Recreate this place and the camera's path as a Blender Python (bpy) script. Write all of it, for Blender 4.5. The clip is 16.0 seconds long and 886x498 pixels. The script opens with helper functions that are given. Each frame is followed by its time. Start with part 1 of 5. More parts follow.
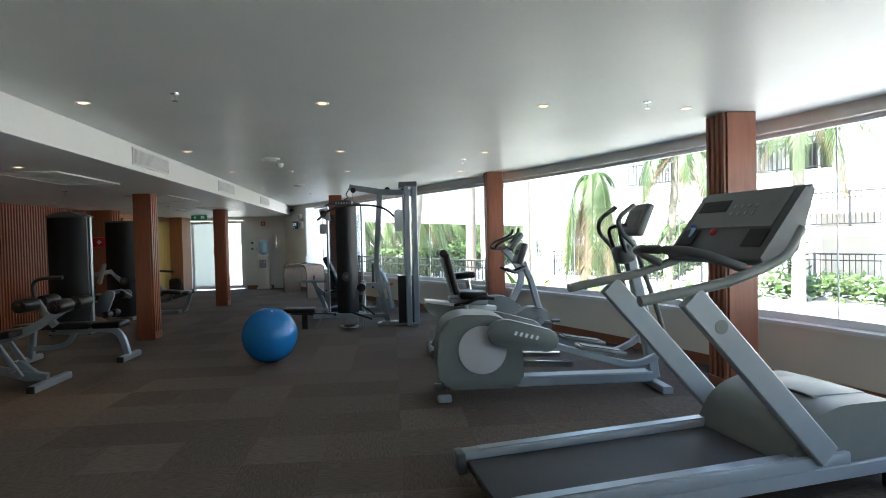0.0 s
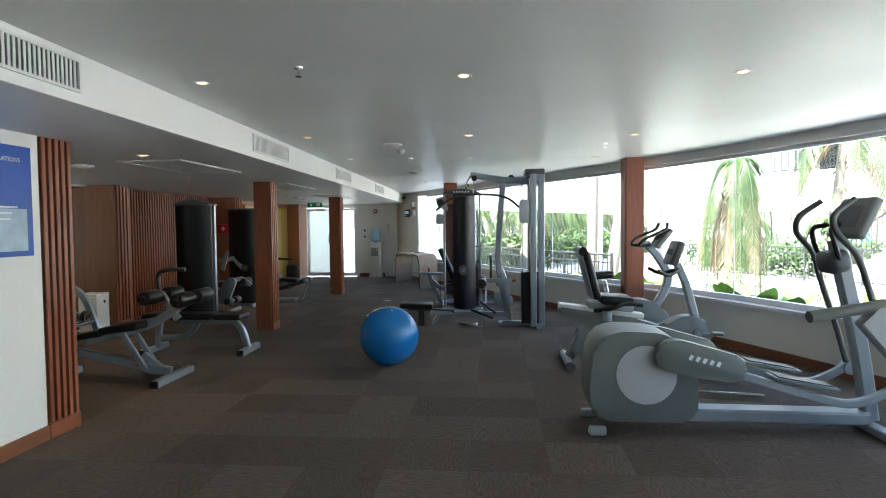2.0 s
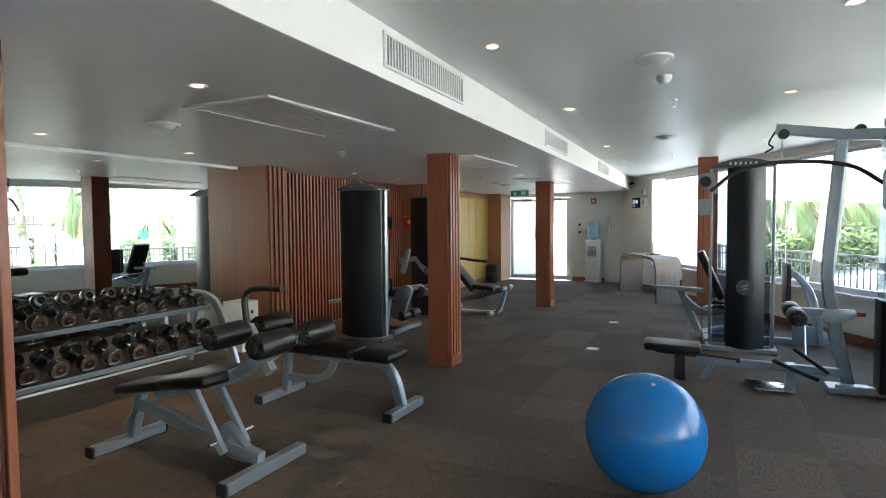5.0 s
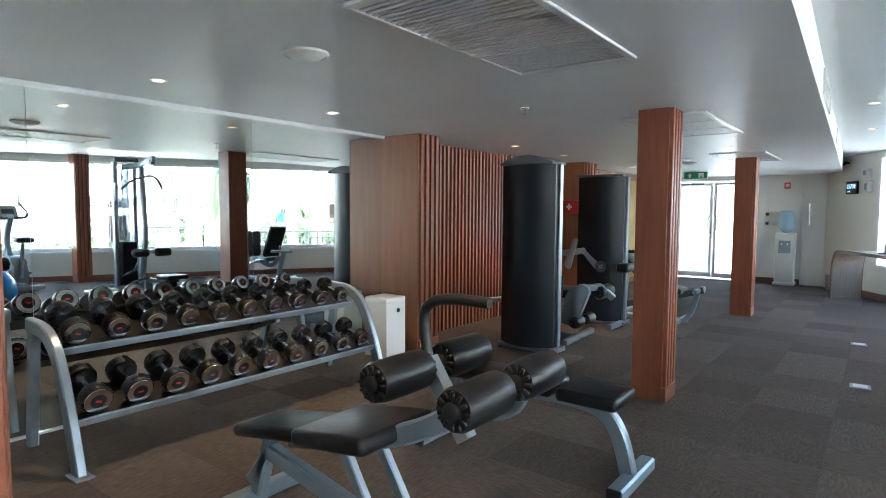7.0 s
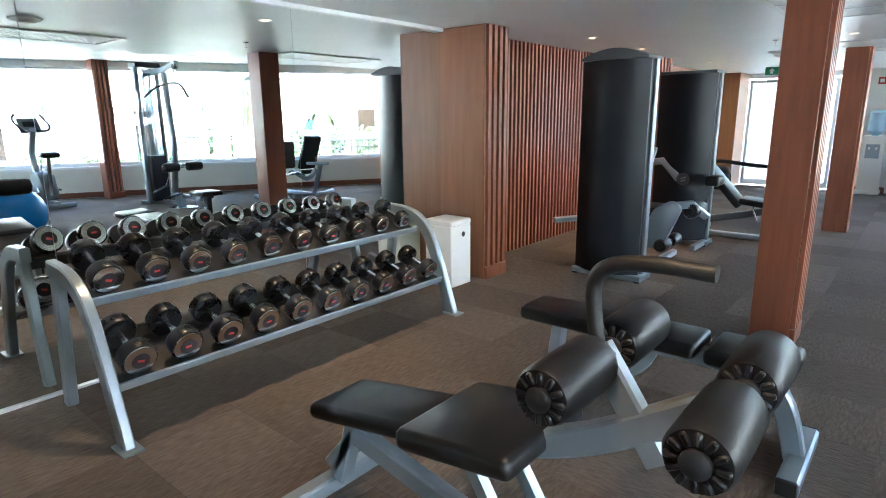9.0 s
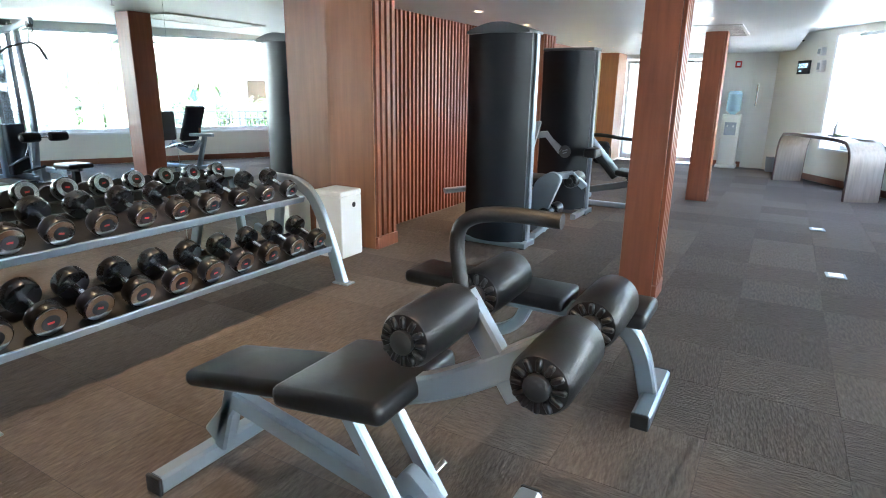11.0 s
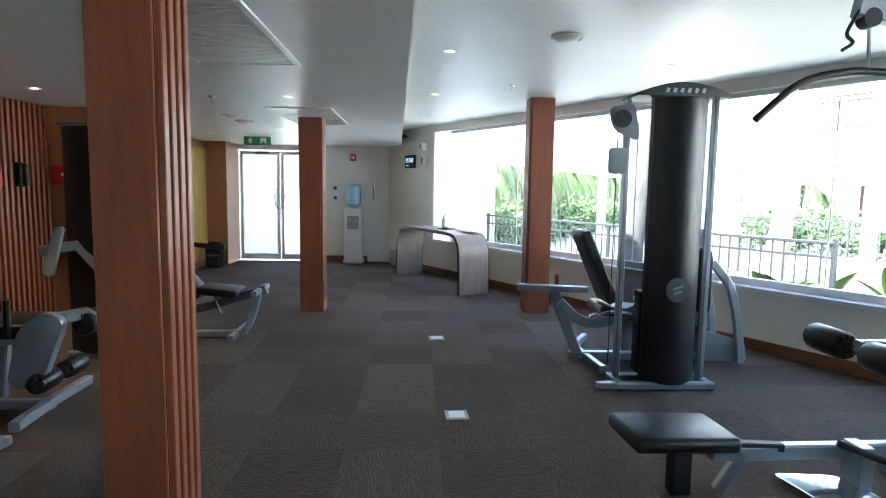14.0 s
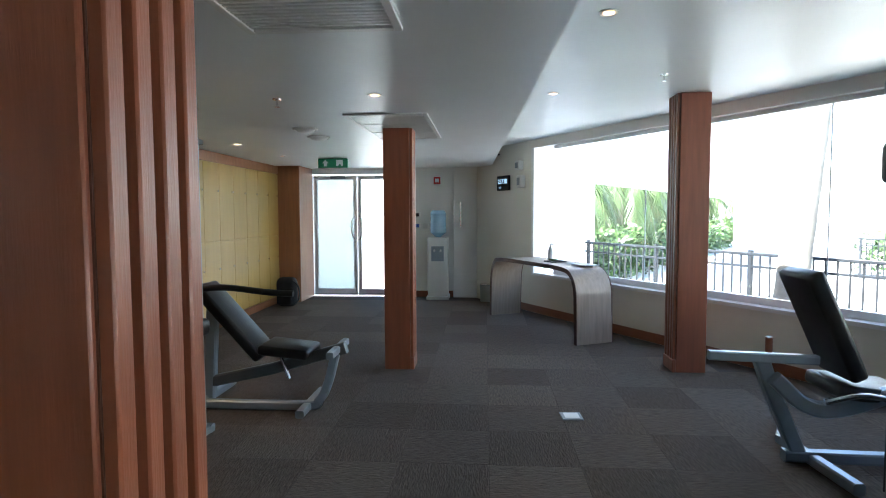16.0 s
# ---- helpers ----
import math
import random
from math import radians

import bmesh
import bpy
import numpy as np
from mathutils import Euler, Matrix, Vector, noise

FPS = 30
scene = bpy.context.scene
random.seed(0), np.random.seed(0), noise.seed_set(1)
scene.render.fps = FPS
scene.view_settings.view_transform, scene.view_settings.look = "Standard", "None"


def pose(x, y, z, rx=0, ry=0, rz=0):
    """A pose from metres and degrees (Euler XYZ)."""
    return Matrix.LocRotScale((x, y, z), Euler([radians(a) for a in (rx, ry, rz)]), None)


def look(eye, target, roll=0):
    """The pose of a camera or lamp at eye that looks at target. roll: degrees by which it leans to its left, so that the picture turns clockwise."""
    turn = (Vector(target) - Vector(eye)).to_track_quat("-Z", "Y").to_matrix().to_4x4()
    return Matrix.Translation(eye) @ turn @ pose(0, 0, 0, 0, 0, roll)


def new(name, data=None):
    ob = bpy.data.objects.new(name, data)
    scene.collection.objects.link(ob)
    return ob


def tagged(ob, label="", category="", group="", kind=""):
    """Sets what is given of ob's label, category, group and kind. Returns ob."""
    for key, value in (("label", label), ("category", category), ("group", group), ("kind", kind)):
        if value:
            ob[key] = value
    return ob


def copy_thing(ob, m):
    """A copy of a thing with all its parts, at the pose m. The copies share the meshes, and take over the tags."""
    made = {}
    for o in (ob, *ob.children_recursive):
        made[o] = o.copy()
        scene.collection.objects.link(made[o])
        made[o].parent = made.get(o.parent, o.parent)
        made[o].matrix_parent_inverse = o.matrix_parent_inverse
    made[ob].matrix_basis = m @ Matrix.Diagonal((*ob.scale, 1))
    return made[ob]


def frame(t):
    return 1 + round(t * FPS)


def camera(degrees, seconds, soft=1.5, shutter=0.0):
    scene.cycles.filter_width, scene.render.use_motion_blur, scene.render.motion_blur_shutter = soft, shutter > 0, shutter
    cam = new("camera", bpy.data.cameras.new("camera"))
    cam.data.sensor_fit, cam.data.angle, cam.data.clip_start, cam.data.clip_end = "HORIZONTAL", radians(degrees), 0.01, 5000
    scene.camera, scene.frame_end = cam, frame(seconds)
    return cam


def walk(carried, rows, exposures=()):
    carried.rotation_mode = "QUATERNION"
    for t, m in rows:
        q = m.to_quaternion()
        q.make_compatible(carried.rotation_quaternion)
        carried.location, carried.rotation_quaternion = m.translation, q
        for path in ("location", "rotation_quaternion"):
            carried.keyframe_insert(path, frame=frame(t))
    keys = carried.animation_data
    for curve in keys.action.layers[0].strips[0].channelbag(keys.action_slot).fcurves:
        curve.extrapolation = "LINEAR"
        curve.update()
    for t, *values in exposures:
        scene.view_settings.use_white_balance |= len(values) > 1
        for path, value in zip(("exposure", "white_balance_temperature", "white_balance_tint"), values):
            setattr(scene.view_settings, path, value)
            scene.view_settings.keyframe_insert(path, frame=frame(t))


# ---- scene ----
cam = camera(74.8, 16.0, soft=1.0)
PATH = [
    (0, (0.849, -0.207, 1.391), (1.025, 1.785, 1.35), -1.4),
    (0.5, (0.917, -0.308, 1.386), (0.956, 1.691, 1.332), -0.8),
    (1, (0.732, -0.188, 1.418), (0.656, 1.809, 1.354), -0.3),
    (1.5, (0.62, 0.11, 1.452), (0.468, 2.103, 1.379), -0.4),
    (2, (0.548, 0.538, 1.48), (0.371, 2.529, 1.399), -0.6),
    (2.5, (0.419, 0.963, 1.467), (0.222, 2.951, 1.39), -0.5),
    (3, (0.349, 1.422, 1.424), (0.163, 3.412, 1.357), -0.4),
    (3.5, (0.227, 1.914, 1.434), (0.011, 3.901, 1.37), -0.5),
    (4, (0.085, 2.387, 1.448), (-0.313, 4.347, 1.388), -0.2),
    (4.5, (-0.049, 2.933, 1.432), (-0.612, 4.851, 1.362), -0.4),
    (5, (-0.226, 3.365, 1.446), (-1.086, 5.168, 1.354), -0.5),
    (5.2, (-0.291, 3.524, 1.467), (-1.233, 5.285, 1.365), -0.3),
    (7.3, (-1.59, 4.335, 1.374), (-2.838, 5.891, 1.23), 0.1),
    (7.5, (-1.7, 4.367, 1.37), (-2.976, 5.899, 1.21), -0.0),
    (8, (-1.973, 4.46, 1.418), (-3.262, 5.967, 1.164), -0.1),
    (8.5, (-2.062, 4.555, 1.414), (-3.34, 6.051, 1.053), -0.4),
    (8.7, (-2.126, 4.614, 1.418), (-3.392, 6.105, 1.005), -0.5),
    (10.8, (-2.094, 4.546, 1.383), (-3.154, 6.152, 0.84), 0.5),
    (11, (-2.022, 4.606, 1.374), (-2.98, 6.28, 0.845), 0.8),
    (11.5, (-1.796, 4.843, 1.342), (-2.458, 6.679, 0.905), 2.2),
    (12, (-1.747, 5.095, 1.314), (-2.086, 7.031, 0.94), 1.9),
    (12.5, (-1.7, 5.41, 1.382), (-1.774, 7.383, 1.066), 2.3),
    (13, (-1.646, 5.814, 1.388), (-1.573, 7.791, 1.1), 1.5),
    (13.5, (-1.686, 6.204, 1.359), (-1.599, 8.186, 1.109), 1.1),
    (14, (-1.76, 6.515, 1.383), (-1.666, 8.502, 1.175), 0.9),
    (14.5, (-1.742, 6.936, 1.394), (-1.641, 8.924, 1.196), 0.7),
    (15, (-1.85, 7.267, 1.375), (-1.751, 9.258, 1.212), 0.4),
    (15.5, (-2.013, 7.544, 1.404), (-1.95, 9.538, 1.262), 0.5),
    (16, (-2.143, 7.854, 1.379), (-2.288, 9.845, 1.257), -0.2),
]
walk(cam, [(t, look(eye, target, roll)) for t, eye, target, roll in PATH],
     [(t, ev, 6650 if t < 6 else 5950 if t < 12.5 else 6200, 8) for t, ev in ((0, 3.15), (2, 3.45), (3.5, 3.75), (5, 4.0), (7.5, 4.65), (8.5, 4.9), (11, 5.25), (12.0, 5.0), (13, 4.5), (14, 4.1), (16, 3.8))])

# ---- light ----
world = bpy.data.worlds.new("sky")
scene.world = world
world.use_nodes = True
wn = world.node_tree.nodes
sky = wn.new("ShaderNodeTexSky")
sky.sky_type = "NISHITA"
sky.sun_disc = False
SUN_ELEV, SUN_AZ = 55, 235
sky.sun_elevation, sky.sun_rotation = radians(SUN_ELEV), radians(SUN_AZ)
world.node_tree.links.new(sky.outputs[0], wn["Background"].inputs[0])
wn["Background"].inputs[1].default_value = 0.15
sun_data = bpy.data.lights.new("sun", "SUN")
sun_data.energy, sun_data.angle, sun_data.color = 4.5, radians(0.5), (1.0, 0.975, 0.94)
sun = new("sun", sun_data)
az, el = radians(SUN_AZ), radians(SUN_ELEV)
sun_dir = Vector((math.sin(az) * math.cos(el), math.cos(az) * math.cos(el), math.sin(el)))
sun.matrix_world = look(sun_dir * 60, (0, 0, 0))


# ---- materials ----
def mat(name, color, rough=0.5, metal=0.0, var=0.12, scale=6.0, bump=0.0, bscale=80.0, stretch=(1, 1, 1), spec=0.5, obj_var=0.0, color2=None):
    m = bpy.data.materials.new(name)
    m.use_nodes = True
    n, l = m.node_tree.nodes, m.node_tree.links
    b = n["Principled BSDF"]
    b.inputs["Metallic"].default_value = metal
    b.inputs["Specular IOR Level"].default_value = spec
    tc = n.new("ShaderNodeTexCoord")
    mp = n.new("ShaderNodeMapping")
    mp.inputs["Scale"].default_value = stretch
    l.new(tc.outputs["Object"], mp.inputs[0])
    no = n.new("ShaderNodeTexNoise")
    no.inputs["Scale"].default_value = scale
    no.inputs["Detail"].default_value = 6
    l.new(mp.outputs[0], no.inputs["Vector"])
    ramp = n.new("ShaderNodeMix")
    ramp.data_type = "RGBA"
    c2 = color2 or tuple(c * (1 - var * 2) for c in color)
    ramp.inputs[6].default_value = (*[min(1, c * (1 + var * 0.6)) for c in color], 1)
    ramp.inputs[7].default_value = (*c2, 1)
    l.new(no.outputs[0], ramp.inputs[0])
    out = ramp.outputs[2]
    if obj_var:
        oi = n.new("ShaderNodeObjectInfo")
        ge = n.new("ShaderNodeNewGeometry")
        ad = n.new("ShaderNodeMath")
        ad.operation = "ADD"
        l.new(oi.outputs["Random"], ad.inputs[0])
        l.new(ge.outputs["Random Per Island"], ad.inputs[1])
        fr = n.new("ShaderNodeMath")
        fr.operation = "FRACT"
        l.new(ad.outputs[0], fr.inputs[0])
        mr = n.new("ShaderNodeMapRange")
        mr.inputs[3].default_value, mr.inputs[4].default_value = 1 - obj_var, 1 + obj_var
        l.new(fr.outputs[0], mr.inputs[0])
        hs = n.new("ShaderNodeHueSaturation")
        l.new(mr.outputs[0], hs.inputs["Value"])
        l.new(out, hs.inputs["Color"])
        out = hs.outputs[0]
    l.new(out, b.inputs["Base Color"])
    rr = n.new("ShaderNodeMapRange")
    rr.inputs[3].default_value, rr.inputs[4].default_value = max(0, rough - 0.07), min(1, rough + 0.07)
    l.new(no.outputs[0], rr.inputs[0])
    l.new(rr.outputs[0], b.inputs["Roughness"])
    if bump:
        n2 = n.new("ShaderNodeTexNoise")
        n2.inputs["Scale"].default_value = bscale
        n2.inputs["Detail"].default_value = 4
        l.new(mp.outputs[0], n2.inputs["Vector"])
        bp = n.new("ShaderNodeBump")
        bp.inputs["Strength"].default_value = bump
        bp.inputs["Distance"].default_value = 0.01
        l.new(n2.outputs[0], bp.inputs["Height"])
        l.new(bp.outputs[0], b.inputs["Normal"])
    return m


def glow(name, color, strength):
    m = bpy.data.materials.new(name)
    m.use_nodes = True
    b = m.node_tree.nodes["Principled BSDF"]
    b.inputs["Base Color"].default_value = (*color, 1)
    b.inputs["Emission Color"].default_value = (*color, 1)
    b.inputs["Emission Strength"].default_value = strength
    return m


def glass(name, tint=(1, 1, 1), rough=0.0):
    m = bpy.data.materials.new(name)
    m.use_nodes = True
    n, l = m.node_tree.nodes, m.node_tree.links
    tr = n.new("ShaderNodeBsdfTransparent")
    tr.inputs[0].default_value = (*tint, 1)
    gl = n.new("ShaderNodeBsdfGlossy")
    gl.inputs["Roughness"].default_value = rough
    lw = n.new("ShaderNodeLayerWeight")
    pw = n.new("ShaderNodeMath")
    pw.operation = "POWER"
    pw.inputs[1].default_value = 5
    l.new(lw.outputs["Facing"], pw.inputs[0])
    fr = n.new("ShaderNodeMapRange")
    fr.inputs[3].default_value, fr.inputs[4].default_value = 0.05, 0.9
    l.new(pw.outputs[0], fr.inputs[0])
    mx = n.new("ShaderNodeMixShader")
    l.new(fr.outputs[0], mx.inputs[0])
    l.new(tr.outputs[0], mx.inputs[1])
    l.new(gl.outputs[0], mx.inputs[2])
    l.new(mx.outputs[0], n["Material Output"].inputs[0])
    return m


CARPET = mat("carpet", (0.172, 0.136, 0.110), 0.95, var=0.34, scale=70, bump=1.0, bscale=110, stretch=(1, 0.22, 1), spec=0.12, obj_var=0.20)
CARPET_BASE = mat("carpet_base", (0.10, 0.088, 0.08), 0.95, var=0.25, scale=60, bump=0.8, bscale=110, spec=0.12)
CEIL = mat("ceiling_paint", (0.76, 0.79, 0.78), 0.40, var=0.05, scale=1.2, bump=0.09, bscale=2.5, spec=0.5)
CEIL_LOW = mat("ceiling_paint_low", (0.78, 0.80, 0.81), 0.42, var=0.03, scale=2, bump=0.03, bscale=12)
WHITE = mat("wall_white", (0.80, 0.80, 0.78), 0.6, var=0.03, scale=1.5, bump=0.05, bscale=60)
CREAM = mat("wall_cream", (0.74, 0.72, 0.66), 0.6, var=0.04, scale=1.5, bump=0.05, bscale=60)
WOOD = mat("red_wood", (0.275, 0.086, 0.042), 0.36, var=0.22, scale=5, bump=0.12, bscale=40, stretch=(6, 6, 0.5), obj_var=0.06)
WOOD_PANEL = mat("brown_wood_panel", (0.33, 0.135, 0.062), 0.38, var=0.2, scale=4, bump=0.1, bscale=40, stretch=(6, 6, 0.4))
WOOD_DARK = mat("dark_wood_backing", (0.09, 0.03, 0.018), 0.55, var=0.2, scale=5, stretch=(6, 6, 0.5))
SKIRT = mat("skirting_wood", (0.26, 0.10, 0.05), 0.4, var=0.2, scale=4, stretch=(0.7, 0.7, 6))
LOCKER = mat("locker_veneer", (0.44, 0.29, 0.075), 0.4, var=0.1, scale=3, stretch=(4, 4, 0.5))
DESK = mat("desk_veneer", (0.38, 0.29, 0.22), 0.42, var=0.22, scale=5, stretch=(7, 7, 0.6))
STEEL = mat("silver_paint_steel", (0.31, 0.36, 0.41), 0.32, metal=0.55, var=0.08, scale=8, bump=0.02, bscale=200)
DUMB = mat("dumbbell_black", (0.010, 0.010, 0.011), 0.28, var=0.2, scale=12, bump=0.03, bscale=200)
CHROME = mat("chrome", (0.75, 0.76, 0.78), 0.15, metal=1.0, var=0.05)
ALU = mat("white_aluminium", (0.78, 0.79, 0.80), 0.35, var=0.03)
GREY = mat("grey_plastic", (0.15, 0.165, 0.155), 0.42, var=0.07, scale=8, bump=0.04, bscale=300)
GREY_L = mat("light_grey_plastic", (0.29, 0.325, 0.355), 0.4, var=0.06, scale=8)
GREY_D = mat("dark_grey_plastic", (0.085, 0.092, 0.095), 0.45, var=0.1, scale=10, bump=0.05, bscale=250)
DISC = mat("pale_disc", (0.50, 0.50, 0.52), 0.45, var=0.04)
BLACK = mat("black_shroud", (0.011, 0.013, 0.018), 0.36, var=0.1, scale=4, spec=0.35)
VINYL = mat("black_vinyl", (0.010, 0.010, 0.011), 0.36, var=0.15, scale=9, bump=0.08, bscale=260, spec=0.4)
RUBBER = mat("black_rubber", (0.013, 0.013, 0.014), 0.5, var=0.15, scale=20, bump=0.1, bscale=200)
BELT = mat("tread_belt", (0.02, 0.021, 0.023), 0.6, var=0.15, scale=3, bump=0.15, bscale=400)
BALLBLUE = mat("ball_blue", (0.003, 0.175, 0.50), 0.22, var=0.06, scale=3, bump=0.01, bscale=60)
BLUE = mat("blue_board", (0.012, 0.085, 0.42), 0.35, var=0.05)
PAPER = mat("white_print", (0.75, 0.78, 0.8), 0.6, var=0.02)
GREEN = mat("exit_green", (0.02, 0.26, 0.13), 0.4, var=0.04)
RED = mat("alarm_red", (0.55, 0.03, 0.03), 0.35, var=0.05)
BAGBLACK = mat("bag_fabric", (0.012, 0.012, 0.014), 0.8, var=0.2, scale=20, bump=0.2, bscale=300)
PLASTIC_W = mat("white_plastic", (0.72, 0.72, 0.70), 0.35, var=0.03)
DARKHOLE = mat("dark_void", (0.02, 0.02, 0.022), 0.7)
BALUSTER = mat("black_iron", (0.03, 0.034, 0.04), 0.45, var=0.1)
RENDER_W = mat("white_render", (0.85, 0.85, 0.83), 0.7, var=0.05, scale=0.7, bump=0.05, bscale=20)
PAVE = mat("pale_paving", (0.62, 0.61, 0.58), 0.75, var=0.12, scale=2, bump=0.1, bscale=30)
DOOR_BROWN = mat("brown_door", (0.10, 0.062, 0.042), 0.5, var=0.2, scale=4, stretch=(6, 6, 0.5))
DRY = mat("dry_frond", (0.28, 0.21, 0.13), 0.7, var=0.2, scale=5, obj_var=0.2)
LEAF = mat("palm_leaf", (0.06, 0.105, 0.03), 0.45, var=0.3, scale=5, obj_var=0.3)
LEAF_B = mat("banana_leaf", (0.10, 0.19, 0.045), 0.4, var=0.2, scale=4, obj_var=0.25)
HEDGE = mat("hedge_leaf", (0.055, 0.11, 0.025), 0.5, var=0.3, scale=3, obj_var=0.35)
TRUNK = mat("palm_trunk", (0.27, 0.24, 0.20), 0.8, var=0.2, scale=3, bump=0.4, bscale=8, stretch=(0.5, 0.5, 4))
SOIL = mat("planter_soil", (0.06, 0.045, 0.03), 0.95, var=0.2, bump=0.4)
TEAL = mat("teal_sign", (0.02, 0.25, 0.5), 0.5)
WATER_BLUE = mat("bottle_plastic", (0.35, 0.55, 0.72), 0.12, var=0.05)
LAMP_GLOW = glow("downlight_glow", (1.0, 0.62, 0.28), 0.6)
CLOCK_GLOW = glow("clock_digits", (0.5, 0.75, 1.0), 0.09)
MIRROR = mat("mirror_silver", (0.86, 0.90, 0.88), 0.0, metal=1.0, var=0.0)
MIRROR.node_tree.nodes["Principled BSDF"].inputs["Roughness"].default_value = 0.0
for lk in list(MIRROR.node_tree.links):
    if lk.to_socket.name == "Roughness":
        MIRROR.node_tree.links.remove(lk)
GLASS = glass("window_glass", (0.74, 0.76, 0.75))
SMOKE = glass("smoked_acrylic", (0.6, 0.63, 0.66), 0.02)
FROST = bpy.data.materials.new("frosted_door_film")
FROST.use_nodes = True
fn, fl = FROST.node_tree.nodes, FROST.node_tree.links
f_tr, f_df, f_mx = fn.new("ShaderNodeBsdfTranslucent"), fn.new("ShaderNodeBsdfDiffuse"), fn.new("ShaderNodeMixShader")
f_tr.inputs[0].default_value = (0.55, 0.58, 0.55, 1)
f_df.inputs[0].default_value = (0.6, 0.62, 0.6, 1)
f_mx.inputs[0].default_value = 0.35
fl.new(f_tr.outputs[0], f_mx.inputs[1])
fl.new(f_df.outputs[0], f_mx.inputs[2])
fl.new(f_mx.outputs[0], fn["Material Output"].inputs[0])


# ---- mesh helpers ----
def shade(me, smooth=True):
    if smooth:
        for p in me.polygons:
            p.use_smooth = True
        me.set_sharp_from_angle(angle=radians(38))


def mesh(name, bm, material):
    bmesh.ops.recalc_face_normals(bm, faces=bm.faces)
    me = bpy.data.meshes.new(name)
    bm.to_mesh(me)
    bm.free()
    me.materials.append(material)
    shade(me)
    return me


def part(name, bm, material, parent=None, label="", at=None):
    ob = new(name, mesh(name, bm, material))
    if parent:
        ob.parent = parent
    if at is not None:
        ob.matrix_basis = at
    return tagged(ob, label)


def thing(name, m, label, category, group=""):
    ob = new(name)
    ob.empty_display_size = 0.1
    ob.matrix_basis = m
    return tagged(ob, label, category, group)


def structure(name, bm, material, label="", category=""):
    return tagged(new(name, mesh(name, bm, material)), label or name.replace("_", " "), category or name.split("_")[0], kind="structure")


def B():
    return bmesh.new()


def box(bm, c, s, rot=None, bev=0.0, seg=1):
    """A box with centre c and size s, turned by rot (degrees), its edges rounded by bev."""
    m = pose(*c, *(rot or (0, 0, 0))) @ Matrix.Diagonal((*s, 1))
    vs = bmesh.ops.create_cube(bm, size=1, matrix=m)["verts"]
    if bev:
        es = list({e for v in vs for e in v.link_edges})
        bmesh.ops.bevel(bm, geom=es, offset=min(bev, min(s) * 0.49), segments=seg, affect="EDGES", profile=0.5)
    return bm


def span(bm, x0, x1, y0, y1, z0, z1, bev=0.0, seg=1):
    return box(bm, ((x0 + x1) / 2, (y0 + y1) / 2, (z0 + z1) / 2), (abs(x1 - x0), abs(y1 - y0), abs(z1 - z0)), None, bev, seg)


def rod(bm, a, b, r, r2=None, seg=14):
    a, b = Vector(a), Vector(b)
    d = b - a
    m = Matrix.Translation((a + b) / 2) @ d.to_track_quat("Z", "Y").to_matrix().to_4x4()
    bmesh.ops.create_cone(bm, cap_ends=True, segments=seg, radius1=r, radius2=r if r2 is None else r2, depth=d.length, matrix=m)
    return bm


def smoothline(pts, n=6):
    pts = [Vector(p) for p in pts]
    ext = [pts[0] * 2 - pts[1]] + pts + [pts[-1] * 2 - pts[-2]]
    out = []
    for i in range(1, len(ext) - 2):
        p0, p1, p2, p3 = ext[i - 1:i + 3]
        for k in range(n):
            t = k / n
            out.append(0.5 * ((2 * p1) + (p2 - p0) * t + (2 * p0 - 5 * p1 + 4 * p2 - p3) * t * t + (3 * p1 - p0 - 3 * p2 + p3) * t ** 3))
    return out + [pts[-1]]


def sweep(bm, pts, w, h=None, side=(0, 1, 0), sides=0):
    """A tube along pts: round of radius w, or a rectangle w (along side) by h with chamfered edges."""
    pts = [Vector(p) for p in pts]
    side = Vector(side).normalized()
    if h is None:
        k = sides or 12
        prof = [(w * math.cos(2 * math.pi * i / k), w * math.sin(2 * math.pi * i / k)) for i in range(k)]
    else:
        c = min(w, h) * 0.16
        a, b = w / 2, h / 2
        prof = [(a - c, -b), (a, -b + c), (a, b - c), (a - c, b), (-a + c, b), (-a, b - c), (-a, -b + c), (-a + c, -b)]
    rings = []
    for i, p in enumerate(pts):
        t = (pts[min(i + 1, len(pts) - 1)] - pts[max(i - 1, 0)]).normalized()
        u = side - t * side.dot(t)
        u = u.normalized() if u.length > 0.05 else t.orthogonal().normalized()
        v = t.cross(u)
        rings.append([bm.verts.new(p + u * x + v * y) for x, y in prof])
    k = len(prof)
    for a, b in zip(rings, rings[1:]):
        for i in range(k):
            bm.faces.new((a[i], a[(i + 1) % k], b[(i + 1) % k], b[i]))
    bm.faces.new(rings[0])
    bm.faces.new(rings[-1][::-1])
    return bm


def plate(bm, outline, axis, a, b, bev=0.0, seg=2):
    """A flat plate: outline in the two other axes, thick from a to b along axis."""
    def at(p, k):
        return {"x": (k, p[0], p[1]), "y": (p[0], k, p[1]), "z": (p[0], p[1], k)}[axis]
    lo = [bm.verts.new(at(p, a)) for p in outline]
    hi = [bm.verts.new(at(p, b)) for p in outline]
    n = len(outline)
    f1, f2 = bm.faces.new(lo), bm.faces.new(hi[::-1])
    for i in range(n):
        bm.faces.new((lo[i], lo[(i + 1) % n], hi[(i + 1) % n], hi[i]))
    if bev:
        es = list({e for f in (f1, f2) for e in f.edges})
        bmesh.ops.bevel(bm, geom=es, offset=bev, segments=seg, affect="EDGES", profile=0.5)
    return bm


